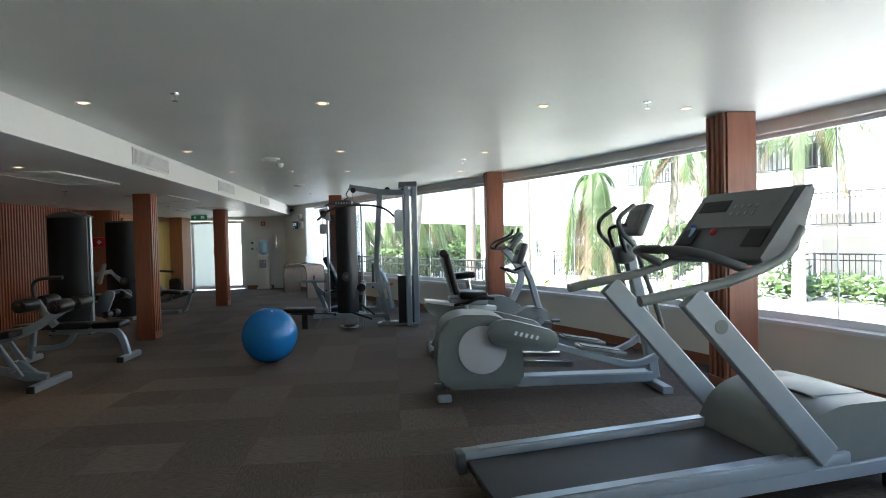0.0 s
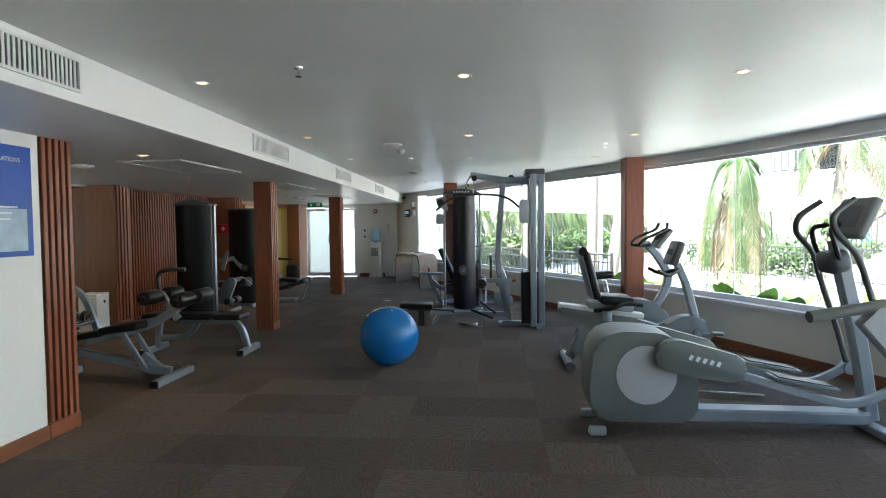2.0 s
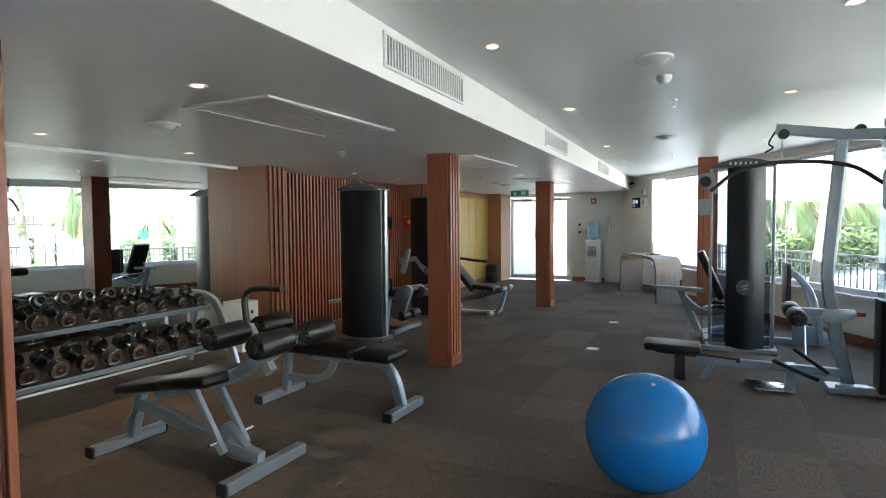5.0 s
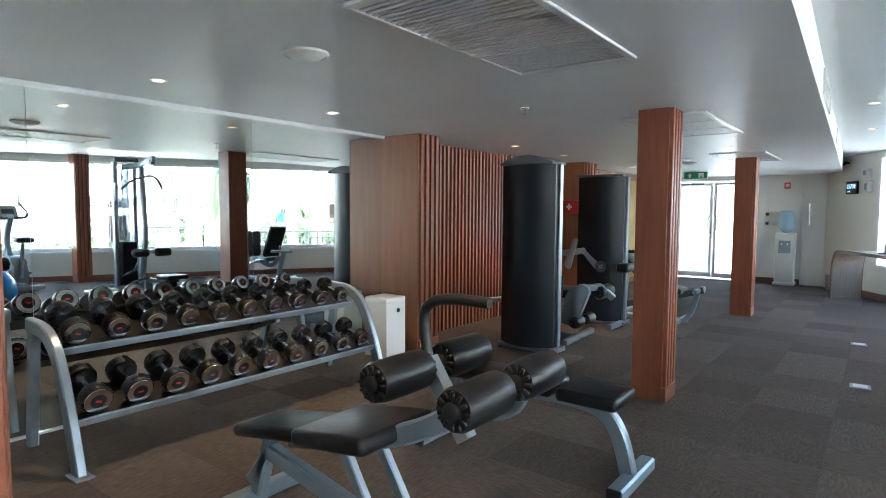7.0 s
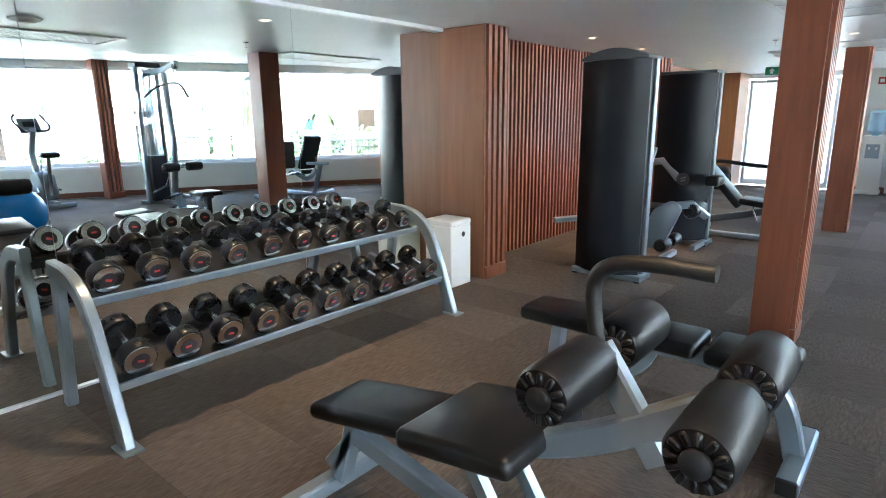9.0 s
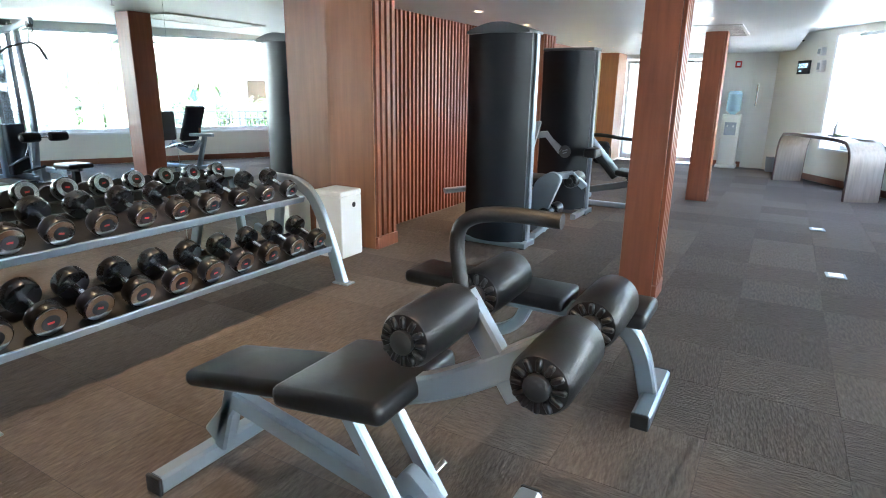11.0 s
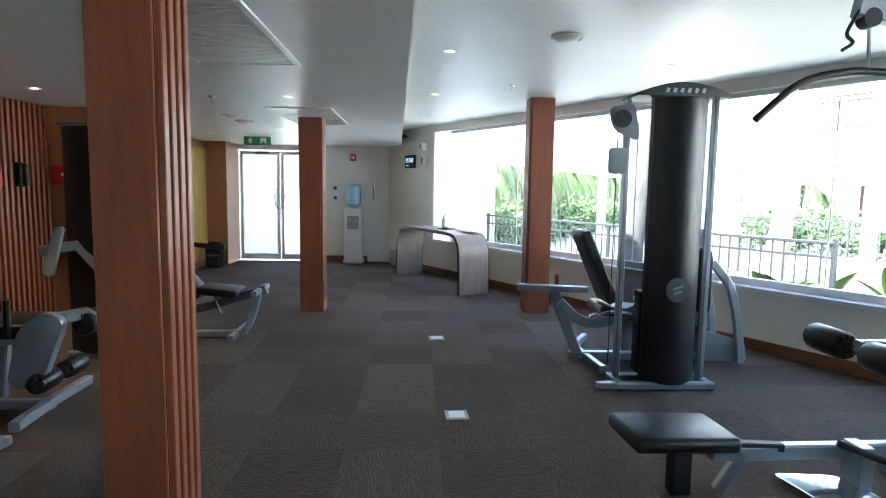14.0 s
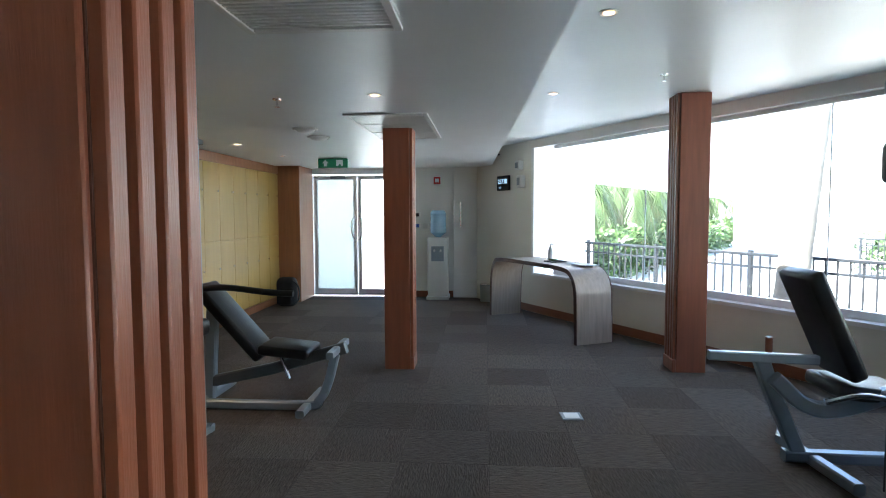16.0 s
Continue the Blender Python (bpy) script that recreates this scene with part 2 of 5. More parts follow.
def rounded(pts, r, n=4):
    """A closed outline with its corners rounded by r."""
    out = []
    k = len(pts)
    for i in range(k):
        p0, p, p1 = Vector(pts[i - 1]), Vector(pts[i]), Vector(pts[(i + 1) % k])
        d0, d1 = (p0 - p), (p1 - p)
        q = min(r, d0.length * 0.45, d1.length * 0.45)
        a, c = p + d0.normalized() * q, p + d1.normalized() * q
        for j in range(n + 1):
            t = j / n
            out.append(tuple((1 - t) ** 2 * a + 2 * t * (1 - t) * p + t * t * c))
    return out


def lathe(bm, prof, seg=24, m=Matrix()):
    rings = [[bm.verts.new(m @ Vector((r * math.cos(2 * math.pi * i / seg), r * math.sin(2 * math.pi * i / seg), z))) for i in range(seg)] for r, z in prof]
    for a, b in zip(rings, rings[1:]):
        for i in range(seg):
            bm.faces.new((a[i], a[(i + 1) % seg], b[(i + 1) % seg], b[i]))
    bm.faces.new(rings[0][::-1])
    bm.faces.new(rings[-1])
    return bm


def text(name, body, size, material, parent, m, depth=0.002, align="CENTER"):
    cu = bpy.data.curves.new(name, "FONT")
    cu.body, cu.size, cu.extrude, cu.align_x, cu.align_y = body, size, depth, align, "CENTER"
    tmp = bpy.data.objects.new("tmp", cu)
    scene.collection.objects.link(tmp)
    me = bpy.data.meshes.new_from_object(tmp.evaluated_get(bpy.context.evaluated_depsgraph_get()))
    bpy.data.objects.remove(tmp)
    me.materials.clear()
    me.materials.append(material)
    ob = new(name, me)
    ob.parent, ob.matrix_basis = parent, m
    return ob


# ---- the room ----
LOW, HIGH, HEAD, SILL = 2.13, 2.39, 2.28, 0.52
ARC = [(-4.0, 5.35), (-2.0, 5.35), (0.0, 5.25), (2.0, 4.98), (4.0, 4.57), (6.0, 3.95), (8.0, 3.13), (10.0, 2.06), (12.0, 0.90), (14.0, -0.28), (16.0, -1.48), (17.4, -2.32)]
ARC_LINE = smoothline([(x, y, 0) for y, x in ARC], 6)


def wall_x(y):
    for a, b in zip(ARC_LINE, ARC_LINE[1:]):
        if a.y <= y <= b.y:
            return a.x + (b.x - a.x) * (y - a.y) / (b.y - a.y)
    return ARC_LINE[0].x if y < 0 else ARC_LINE[-1].x


def along(offset, lo=-4.0, hi=17.4):
    """The window wall's inner line between two y, moved outwards by offset."""
    pts = [p for p in ARC_LINE if lo <= p.y <= hi]
    out = []
    for i, p in enumerate(pts):
        t = (pts[min(i + 1, len(pts) - 1)] - pts[max(i - 1, 0)]).normalized()
        out.append(p + Vector((t.y, -t.x, 0)) * offset)
    return out


def ribbon(bm, lo, hi, o0, o1, z0, z1):
    a, b = along(o0, lo, hi), along(o1, lo, hi)
    rings = [[bm.verts.new((p.x, p.y, z0)), bm.verts.new((q.x, q.y, z0)), bm.verts.new((q.x, q.y, z1)), bm.verts.new((p.x, p.y, z1))] for p, q in zip(a, b)]
    for r, s in zip(rings, rings[1:]):
        for i in range(4):
            bm.faces.new((r[i], r[(i + 1) % 4], s[(i + 1) % 4], s[i]))
    bm.faces.new(rings[0])
    bm.faces.new(rings[-1][::-1])
    return bm


WIN_END = 16.05
FASCIA = lambda y: -1.49 - 0.0325 * y
outer = [(p.x, p.y) for p in along(0.26)]
bm = plate(B(), [(-6.2, -4.0), *outer, (-6.2, 17.4)], "z", -0.25, -0.006)
floor = structure("floor", bm, CARPET_BASE, "dark brown carpet floor under the carpet tiles", "floor")
bm = plate(B(), [(FASCIA(-4.0), -4.0), *outer, (FASCIA(17.4), 17.4)], "z", HIGH, HIGH + 0.25)
structure("ceiling", bm, CEIL, "glossy pale grey painted plaster ceiling over the window side", "ceiling")
bm = plate(B(), [(-6.2, -4.0), (FASCIA(-4.0), -4.0), (FASCIA(17.4), 17.4), (-6.2, 17.4)], "z", LOW, HIGH + 0.25)
structure("ceiling_low", bm, CEIL_LOW, "lower white painted ceiling with a straight fascia", "ceiling")
bm = plate(B(), [(FASCIA(-4.0), -4.0), (FASCIA(-4.0) + 0.006, -4.0), (FASCIA(17.3) + 0.006, 17.3), (FASCIA(17.3), 17.3)], "z", LOW + 0.001, HIGH - 0.001)
structure("trim_fascia", bm, WHITE, "white painted fascia between the two ceiling levels", "trim")
structure("wall_window", ribbon(B(), -4, WIN_END, 0.0, 0.24, -0.25, SILL), CREAM, "low curved cream wall under the long window", "wall")
structure("wall_window_head", ribbon(B(), -4, WIN_END, 0.0, 0.24, HEAD, HIGH), CREAM, "curved cream band above the long window", "wall")
structure("wall_window_end", ribbon(B(), WIN_END - 0.1, 17.4, 0.001, 0.24, -0.25, HIGH), CREAM, "plain cream wall past the window's end", "wall")
structure("window_sill", ribbon(B(), -4, WIN_END, -0.025, 0.26, SILL, SILL + 0.035), ALU, "white painted sill along the curved window", "sill")
structure("baseboard", ribbon(B(), -4, 17.3, -0.018, -0.001, 0.0, 0.10), SKIRT, "brown wooden skirting along the curved wall", "baseboard")
wall = structure("wall_south", span(B(), -6.2, 5.7, -4.25, -4.0, -0.25, HIGH), WHITE, "plain white end wall", "wall")
# far wall with the door opening
bm = B()
span(bm, -6.2, -5.08, 17.4, 17.62, 0, HIGH)
span(bm, -3.46, -1.9, 17.4, 17.62, 0, HIGH)
span(bm, -5.08, -3.46, 17.4, 17.62, 2.09, HIGH)
structure("wall_north", bm, WHITE, "white painted end wall with a glazed double door", "wall")
structure("pilaster", span(B(), -2.66, -2.28, 17.32, 17.399, 0, LOW, 0.004), WHITE, "shallow white flush panel beside the water cooler", "pilaster")
structure("baseboard_north", span(B(), -3.44, -2.67, 17.385, 17.399, 0, 0.1), SKIRT, "brown wooden skirting on the end wall", "baseboard")
# west side
structure("wall_west", span(B(), -6.45, -6.2, -4, 17.62, -0.25, HIGH), WHITE, "plain outer wall behind the mirror and lockers", "wall")
structure("wall_notice", span(B(), -2.85, -2.60, -4.0, 4.31, 0, LOW), WHITE, "white wall that carries the blue notice board", "wall")
structure("baseboard_notice", span(B(), -2.599, -2.582, -4.0, 4.31, 0, 0.1), SKIRT, "brown wooden skirting under the notice board", "baseboard")
structure("wall_mirror_side", span(B(), -6.2, -2.85, 3.9, 4.08, 0, LOW), WHITE, "white side wall of the mirrored bay", "wall")
structure("wall_mirror_back", span(B(), -6.2, -5.50, 4.08, 8.62, 0, LOW), WHITE, "wall behind the large mirror", "wall")
structure("baseboard_mirror", span(B(), -5.479, -5.465, 4.08, 8.6, 0.0, 0.014), ALU, "pale metal strip along the mirror's foot", "baseboard")
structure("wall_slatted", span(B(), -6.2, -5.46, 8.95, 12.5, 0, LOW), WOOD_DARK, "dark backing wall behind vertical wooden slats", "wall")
structure("trim_mirror", span(B(), -5.479, -5.43, 4.08, 8.6, LOW - 0.03, LOW - 0.001), ALU, "thin white trim between mirror and ceiling", "trim")
mir = tagged(new("mirror"), "large frameless wall mirror in panels behind the dumbbells", "mirror")
mir.matrix_basis = pose(-5.485, 0, 0)
for y0, y1 in ((4.09, 5.55), (5.553, 7.09), (7.093, 8.61)):
    part("mirror_panel", span(B(), -0.008, 0.004, y0, y1, 0.012, LOW - 0.015), MIRROR, mir)

slat_mesh = mesh("slat", span(B(), -0.02, 0.025, -0.019, 0.019, 0.0, LOW - 0.003, 0.003), WOOD)
wall = bpy.data.objects["wall_slatted"]
y = 8.985
while y < 12.49:
    s = new("slat", slat_mesh)
    s.parent, s.matrix_basis = wall, pose(-5.438, y, 0)
    y += 0.0745


def clad_pillar(name, x0, x1, y0, y1, top, ribs, label, rib_n=4, material=None):
    """A wood-clad pillar with vertical ribs on the sides named in ribs ('e', 'w')."""
    p = thing(name, pose((x0 + x1) / 2, (y0 + y1) / 2, 0), label, "column")
    p["kind"] = "structure"
    hx, hy = (x1 - x0) / 2, (y1 - y0) / 2
    part("core", span(B(), -hx, hx, -hy, hy, 0, top - 0.002, 0.004), material or WOOD, p)
    for s in ribs:
        sx = hx if s == "e" else -hx
        pitch = 2 * hy / rib_n
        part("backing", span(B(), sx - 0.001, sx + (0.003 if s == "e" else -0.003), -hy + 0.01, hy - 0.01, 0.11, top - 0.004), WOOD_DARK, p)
        for i in range(rib_n):
            yy = -hy + pitch * (i + 0.5)
            x_out = sx + (0.026 if s == "e" else -0.026)
            part("rib", span(B(), sx, x_out, yy - pitch * 0.3, yy + pitch * 0.3, 0.11, top - 0.003, 0.004), WOOD, p)
        part("plinth", span(B(), sx, sx + (0.03 if s == "e" else -0.03), -hy, hy, 0.0, 0.11, 0.004), WOOD, p)
    return p


clad_pillar("column", -2.87, -2.645, 8.55, 8.81, LOW, "e", "square reddish wood-clad column with ribbed side")
clad_pillar("column", -3.03, -2.80, 12.88, 13.13, LOW, "e", "square reddish wood-clad column near the lockers")
clad_pillar("column", 2.36, 2.60, 8.72, 8.98, HIGH, "w", "square orange-brown clad column beside the window")
clad_pillar("column", -0.50, -0.25, 12.92, 13.18, HIGH, "w", "square orange-brown clad column beside the far window")
clad_pillar("column", 3.68, 3.94, 4.45, 4.75, HIGH, "w", "square orange-brown clad column behind the treadmill")
clad_pillar("pillar", -2.85, -2.606, 4.311, 4.615, LOW, "e", "wood-clad wall end with vertical ribs beside the notice", 5)
clad_pillar("pillar", -5.60, -5.01, 8.621, 8.93, LOW, "e", "brown wooden panelled pier at the mirror's edge", 4, WOOD_PANEL)
clad_pillar("pillar", -6.19, -5.01, 12.51, 12.95, LOW, "e", "brown wooden pier between slatted wall and shelves", 4, WOOD_PANEL)
clad_pillar("pillar", -6.19, -5.02, 16.7, 17.39, LOW, "", "brown wooden pier beside the glazed door", 4, WOOD_PANEL)

# the window
win = tagged(new("window_1"), "long curved frameless window with white bottom rail", "window", kind="structure")
part("bottom_rail", ribbon(B(), -4, WIN_END - 0.06, 0.09, 0.15, SILL + 0.035, SILL + 0.10), ALU, win, "white aluminium rail")
part("head_rail", ribbon(B(), -4, WIN_END - 0.06, 0.09, 0.15, HEAD - 0.04, HEAD - 0.001), ALU, win, "white aluminium rail")
line = along(0.12, -4, WIN_END - 0.06)
step = 5
for i in range(0, len(line) - 1, step):
    bm = B()
    seg = line[i:i + step + 1]
    lo = [bm.verts.new((p.x, p.y, SILL + 0.10)) for p in seg]
    hi = [bm.verts.new((p.x, p.y, HEAD - 0.04)) for p in seg]
    for k in range(len(seg) - 1):
        bm.faces.new((lo[k], lo[k + 1], hi[k + 1], hi[k]))
    pane = part("pane", bm, GLASS, win)
    pane.visible_shadow = False
    if i:
        part("joint", rod(B(), (line[i].x, line[i].y, SILL + 0.09), (line[i].x, line[i].y, HEAD - 0.03), 0.006, seg=6), ALU, win)
a = along(0.0, -4, WIN_END)[-1]
part("jamb", box(B(), (a.x + 0.06, a.y + 0.02, (SILL + HEAD) / 2), (0.16, 0.06, HEAD - SILL), (0, 0, 30)), ALU, win)


# ---- doors and fittings of the end wall ----
door = tagged(new("door_1"), "white aluminium double door with frosted and clear glass", "door", kind="structure")
door.matrix_basis = pose(0, 17.42, 0)
bm = B()
span(bm, -5.08, -5.02, -0.03, 0.06, 0, 2.09)
span(bm, -3.52, -3.46, -0.03, 0.06, 0, 2.09)
span(bm, -5.02, -3.52, -0.03, 0.06, 2.03, 2.09)
part("door_frame", bm, ALU, door)
for x0, x1, film in ((-5.01, -4.275, True), (-4.265, -3.53, False)):
    bm = B()
    w = 0.06
    span(bm, x0, x0 + w, 0, 0.045, 0.01, 2.02)
    span(bm, x1 - w, x1, 0, 0.045, 0.01, 2.02)
    span(bm, x0 + w, x1 - w, 0, 0.045, 1.95, 2.02)
    span(bm, x0 + w, x1 - w, 0, 0.045, 0.01, 0.12)
    leaf = part("door_leaf", bm, ALU, door)
    pane = part("pane", span(B(), x0 + w, x1 - w, 0.018, 0.026, 0.12, 1.95), FROST if film else GLASS, leaf)
    pane.visible_shadow = False
    hx = x1 - 0.03 if film else x0 + 0.03
    part("handle", sweep(B(), smoothline([(hx, 0, 0.95), (hx - (0.05 if film else -0.05), -0.05, 1.05), (hx - (0.05 if film else -0.05), -0.05, 1.25), (hx, 0, 1.35)]), 0.012), CHROME, leaf, "curved chrome pull handle")
    part("closer", span(B(), x0 + 0.3, x0 + 0.55, -0.05, 0, 1.96, 2.01, 0.006), GREY_L, leaf)


def simple(name, m, bm, material, label, category, group=""):
    ob = part(name, bm, material)
    ob.matrix_basis = m
    return tagged(ob, label, category, group)


sign = thing("exit_sign", pose(-4.19, 15.6, 2.0), "green illuminated exit sign with white arrow and running figure sign", "exit sign")
part("case", span(B(), -0.2, 0.2, -0.025, 0.025, 0, 0.125, 0.005), GREEN, sign)
part("arrow", plate(B(), [(-0.145, 0.06), (-0.10, 0.105), (-0.055, 0.06), (-0.08, 0.06), (-0.08, 0.02), (-0.12, 0.02), (-0.12, 0.06)], "y", -0.029, -0.026), PAPER, sign)
part("pictogram", plate(B(), [(0.05, 0.02), (0.05, 0.105), (0.14, 0.105), (0.14, 0.02), (0.12, 0.02), (0.10, 0.06), (0.08, 0.03)], "y", -0.029, -0.026), PAPER, sign)
part("hanger", rod(B(), (0, 0, 0.12), (0, 0, 0.131), 0.012), ALU, sign)

cooler = thing("water_cooler", pose(-2.9, 17.2, 0), "tall cream water cooler with a full bottle on top", "water cooler")
part("body", span(B(), -0.16, 0.16, -0.16, 0.16, 0.05, 1.0, 0.02, 3), CREAM, cooler)
part("base", span(B(), -0.18, 0.18, -0.19, 0.17, 0.0, 0.06, 0.01), PLASTIC_W, cooler)
part("tap_recess", span(B(), -0.10, 0.10, -0.168, -0.158, 0.62, 0.86, 0.003), GREY_L, cooler)
for x in (-0.05, 0.05):
    part("tap", rod(B(), (x, -0.2, 0.78), (x, -0.16, 0.80), 0.014), PLASTIC_W, cooler)
part("bottle", lathe(B(), [(0.03, 0.98), (0.06, 1.02), (0.125, 1.07), (0.13, 1.12), (0.122, 1.15), (0.13, 1.2), (0.122, 1.24), (0.13, 1.3), (0.122, 1.34), (0.13, 1.38), (0.10, 1.43)]), WATER_BLUE, cooler, "pale bottle in crumpled wrapping")
alarm = thing("fire_alarm", pose(-2.93, 17.385, 1.92), "small red fire alarm call point", "fire alarm")
part("case", span(B(), -0.055, 0.055, -0.03, 0.014, -0.06, 0.06, 0.006), RED, alarm)
part("face", span(B(), -0.03, 0.03, -0.034, -0.03, -0.03, 0.03), PAPER, alarm)
for x, z, m_ in ((-3.26, 1.36, DARKHOLE), (-3.26, 1.18, BLUE), (-3.12, 1.18, PLASTIC_W)):
    sw = thing("wall_switch", pose(x, 17.39, z), "small wall control plate beside the door", "switch")
    part("plate", span(B(), -0.045, 0.045, -0.012, 0.01, -0.045, 0.045, 0.004), PLASTIC_W, sw)
    part("button", span(B(), -0.028, 0.028, -0.016, -0.012, -0.028, 0.028, 0.002), m_, sw)
pull = thing("pull_handle", pose(-2.54, 17.315, 1.36), "long brushed steel pull handle on white panel", "handle")
part("grip", rod(B(), (0, -0.05, -0.2), (0, -0.05, 0.2), 0.022), CHROME, pull)
for z in (-0.15, 0.15):
    part("post", rod(B(), (0, -0.05, z), (0, 0.004, z), 0.01), CHROME, pull)
wb = thing("waste_bin", pose(-2.12, 16.95, 0), "small brushed steel waste bin by the wall", "bin")
part("body", lathe(B(), [(0.095, 0.0), (0.11, 0.26), (0.105, 0.27), (0.10, 0.262)]), STEEL, wb)
part("rim", lathe(B(), [(0.108, 0.262), (0.115, 0.27), (0.108, 0.278)]), CHROME, wb)
bag = thing("backpack", pose(-5.1, 16.3, 0), "full black backpack standing against the lockers", "backpack")
bm = B()
span(bm, -0.15, 0.15, -0.12, 0.1, 0, 0.44, 0.09, 4)
part("body", bm, BAGBLACK, bag)
part("front_pocket", span(B(), -0.115, 0.115, -0.17, -0.1, 0.04, 0.24, 0.04, 3), BAGBLACK, bag)
part("strap", sweep(B(), smoothline([(0.11, -0.08, 0.40), (0.19, -0.06, 0.30), (0.19, -0.05, 0.12), (0.13, -0.06, 0.05)]), 0.04, 0.012), BAGBLACK, bag)

# things on the angled wall past the window
WANG = math.degrees(math.atan2(1.4, -0.84))


def on_wall(y, z):
    return Matrix.Translation((wall_x(y), y, z)) @ pose(0, 0, 0, 0, 0, WANG + 180)


clock = thing("digital_clock", on_wall(16.62, 1.83), "black wall clock with lit blue-white digits", "clock")
part("case", span(B(), -0.16, 0.16, -0.04, -0.001, -0.11, 0.11, 0.006), DARKHOLE, clock)
for k, ch in enumerate("25738"):
    text("digit", ch, 0.1, CLOCK_GLOW, clock, pose(-0.1 + k * 0.05, -0.043, 0.02, 90, 0, 0))
text("date_row", "6 13", 0.035, CLOCK_GLOW, clock, pose(-0.06, -0.043, -0.065, 90, 0, 0))
for y, z, s in ((16.24, 2.06, 0.13), (16.2, 1.83, 0.18)):
    em = thing("emergency_light", on_wall(y, z), "small white wall light box near the window end", "wall light")
    part("case", span(B(), -0.055, 0.055, -0.09, -0.001, -s / 2, s / 2, 0.015, 2), PLASTIC_W, em)
    part("lens", span(B(), -0.035, 0.035, -0.094, -0.09, -s * 0.3, s * 0.3, 0.002), GREY_L, em)
cm = thing("camera_dome", on_wall(16.75, 2.27), "small black security camera in the corner", "security camera")
part("mount", rod(B(), (0, 0, 0), (0, -0.06, 0), 0.015), DARKHOLE, cm)
part("body", rod(B(), (0.0, -0.06, 0.01), (0.05, -0.13, -0.03), 0.025), DARKHOLE, cm)

# the curved desk
desk = thing("curved_desk", pose(-1.19, 13.90, 0, 0, 0, 26), "bent plywood waterfall desk with walnut veneer", "desk")
L, W, T = 2.02, 0.45, 0.042
out_pts = smoothline([(0, 0.02, 0), (0, 0.035, 0.36), (0, 0.05, 0.58), (0, 0.13, 0.72), (0, 0.30, 0.775), (0, 0.9, 0.785), (0, L - 0.28, 0.775), (0, L - 0.12, 0.72), (0, L - 0.05, 0.58), (0, L - 0.03, 0.32), (0, L - 0.02, 0)], 5)
part("shell", sweep(B(), [Vector((W / 2, p.y, p.z)) for p in out_pts], W, T, side=(1, 0, 0)), DESK, desk)
for x in (-0.003, W + 0.003):
    part("edge_band", sweep(B(), [Vector((x, p.y, p.z)) for p in out_pts], 0.005, T + 0.004, side=(1, 0, 0)), WOOD_DARK, desk, "dark plywood edge")
wipes = thing("spray_bottle", pose(-1.35, 14.95, 0.808), "white spray bottle standing on the desk", "bottle")
part("body", lathe(B(), [(0.035, 0), (0.038, 0.02), (0.036, 0.12), (0.016, 0.16), (0.014, 0.18)]), PLASTIC_W, wipes)
part("nozzle", span(B(), -0.012, 0.045, -0.012, 0.012, 0.18, 0.21, 0.004), PLASTIC_W, wipes)
tray = thing("tray", pose(-1.32, 14.72, 0.808, 0, 0, 26), "dark tray with a green napkin on the desk", "tray")
part("dish", span(B(), -0.11, 0.11, -0.08, 0.08, 0, 0.015, 0.004), DARKHOLE, tray)
part("napkin", span(B(), -0.06, 0.02, -0.04, 0.05, 0.015, 0.035, 0.008), LEAF_B, tray)
pap = simple("paper_sheets", pose(-1.05, 14.35, 0.808, 0, 0, 30), span(B(), -0.1, 0.1, -0.14, 0.14, 0, 0.006), GREY_L, "thin grey folder lying on the desk", "paper")

# lockers and shelves
lk = thing("locker_unit", pose(-5.36, 14.9, 0), "yellowish veneered lockers in two rows with small locks", "lockers")
part("body", span(B(), -0.83, -0.02, -1.0, 1.8, 0, LOW - 0.01), LOCKER, lk)
part("top_panel", span(B(), -0.02, 0.005, -1.0, 1.8, 2.0, LOW - 0.012), WOOD_PANEL, lk)
part("plinth", span(B(), -0.02, 0.003, -1.0, 1.8, 0, 0.1), WOOD_PANEL, lk)
for r, (z0, z1) in enumerate(((0.11, 1.05), (1.06, 1.99))):
    for i in range(7):
        y0 = -1.0 + i * 0.4
        d = part("locker_door", span(B(), -0.019, 0.0, y0 + 0.003, y0 + 0.397, z0, z1, 0.002), LOCKER, lk)
        zz = z1 - 0.33
        part("lock", rod(B(), (-0.001, y0 + 0.34, zz), (0.02, y0 + 0.34, zz), 0.012), CHROME, d)
sh = thing("towel_shelf", pose(-5.36, 13.4, 0), "dark open shelf with pale boards between lockers and pier", "shelf")
part("back", span(B(), -0.80, -0.5, -0.449, 0.499, 0, LOW - 0.01), WOOD_DARK, sh)
for z in (0.02, 0.55, 1.1, 1.65, 2.07):
    part("board", span(B(), -0.5, 0.0, -0.449, 0.499, z, z + 0.03), LOCKER, sh)
part("header", span(B(), -0.02, 0.0, -0.449, 0.499, 2.02, 2.07), WOOD_PANEL, sh)
for x in (-0.28, -0.05):
    tw = thing("folded_towel", pose(-5.56, 13.5 + x, 1.13), "stack of folded bright blue towels on a shelf", "towel", "blue towels")
    for k in range(4):
        part("fold", span(B(), -0.15, 0.15, -0.1, 0.1, k * 0.045, k * 0.045 + 0.044, 0.018, 2), BALLBLUE, tw)
bk = thing("wicker_basket", pose(-5.12, 13.25, 0), "round woven wicker basket on the carpet", "basket")
part("body", lathe(B(), [(0.14, 0.0), (0.17, 0.12), (0.18, 0.3), (0.19, 0.33), (0.175, 0.33), (0.16, 0.28)]), mat("wicker", (0.35, 0.22, 0.1), 0.7, var=0.4, scale=30, bump=0.8, bscale=60), bk)
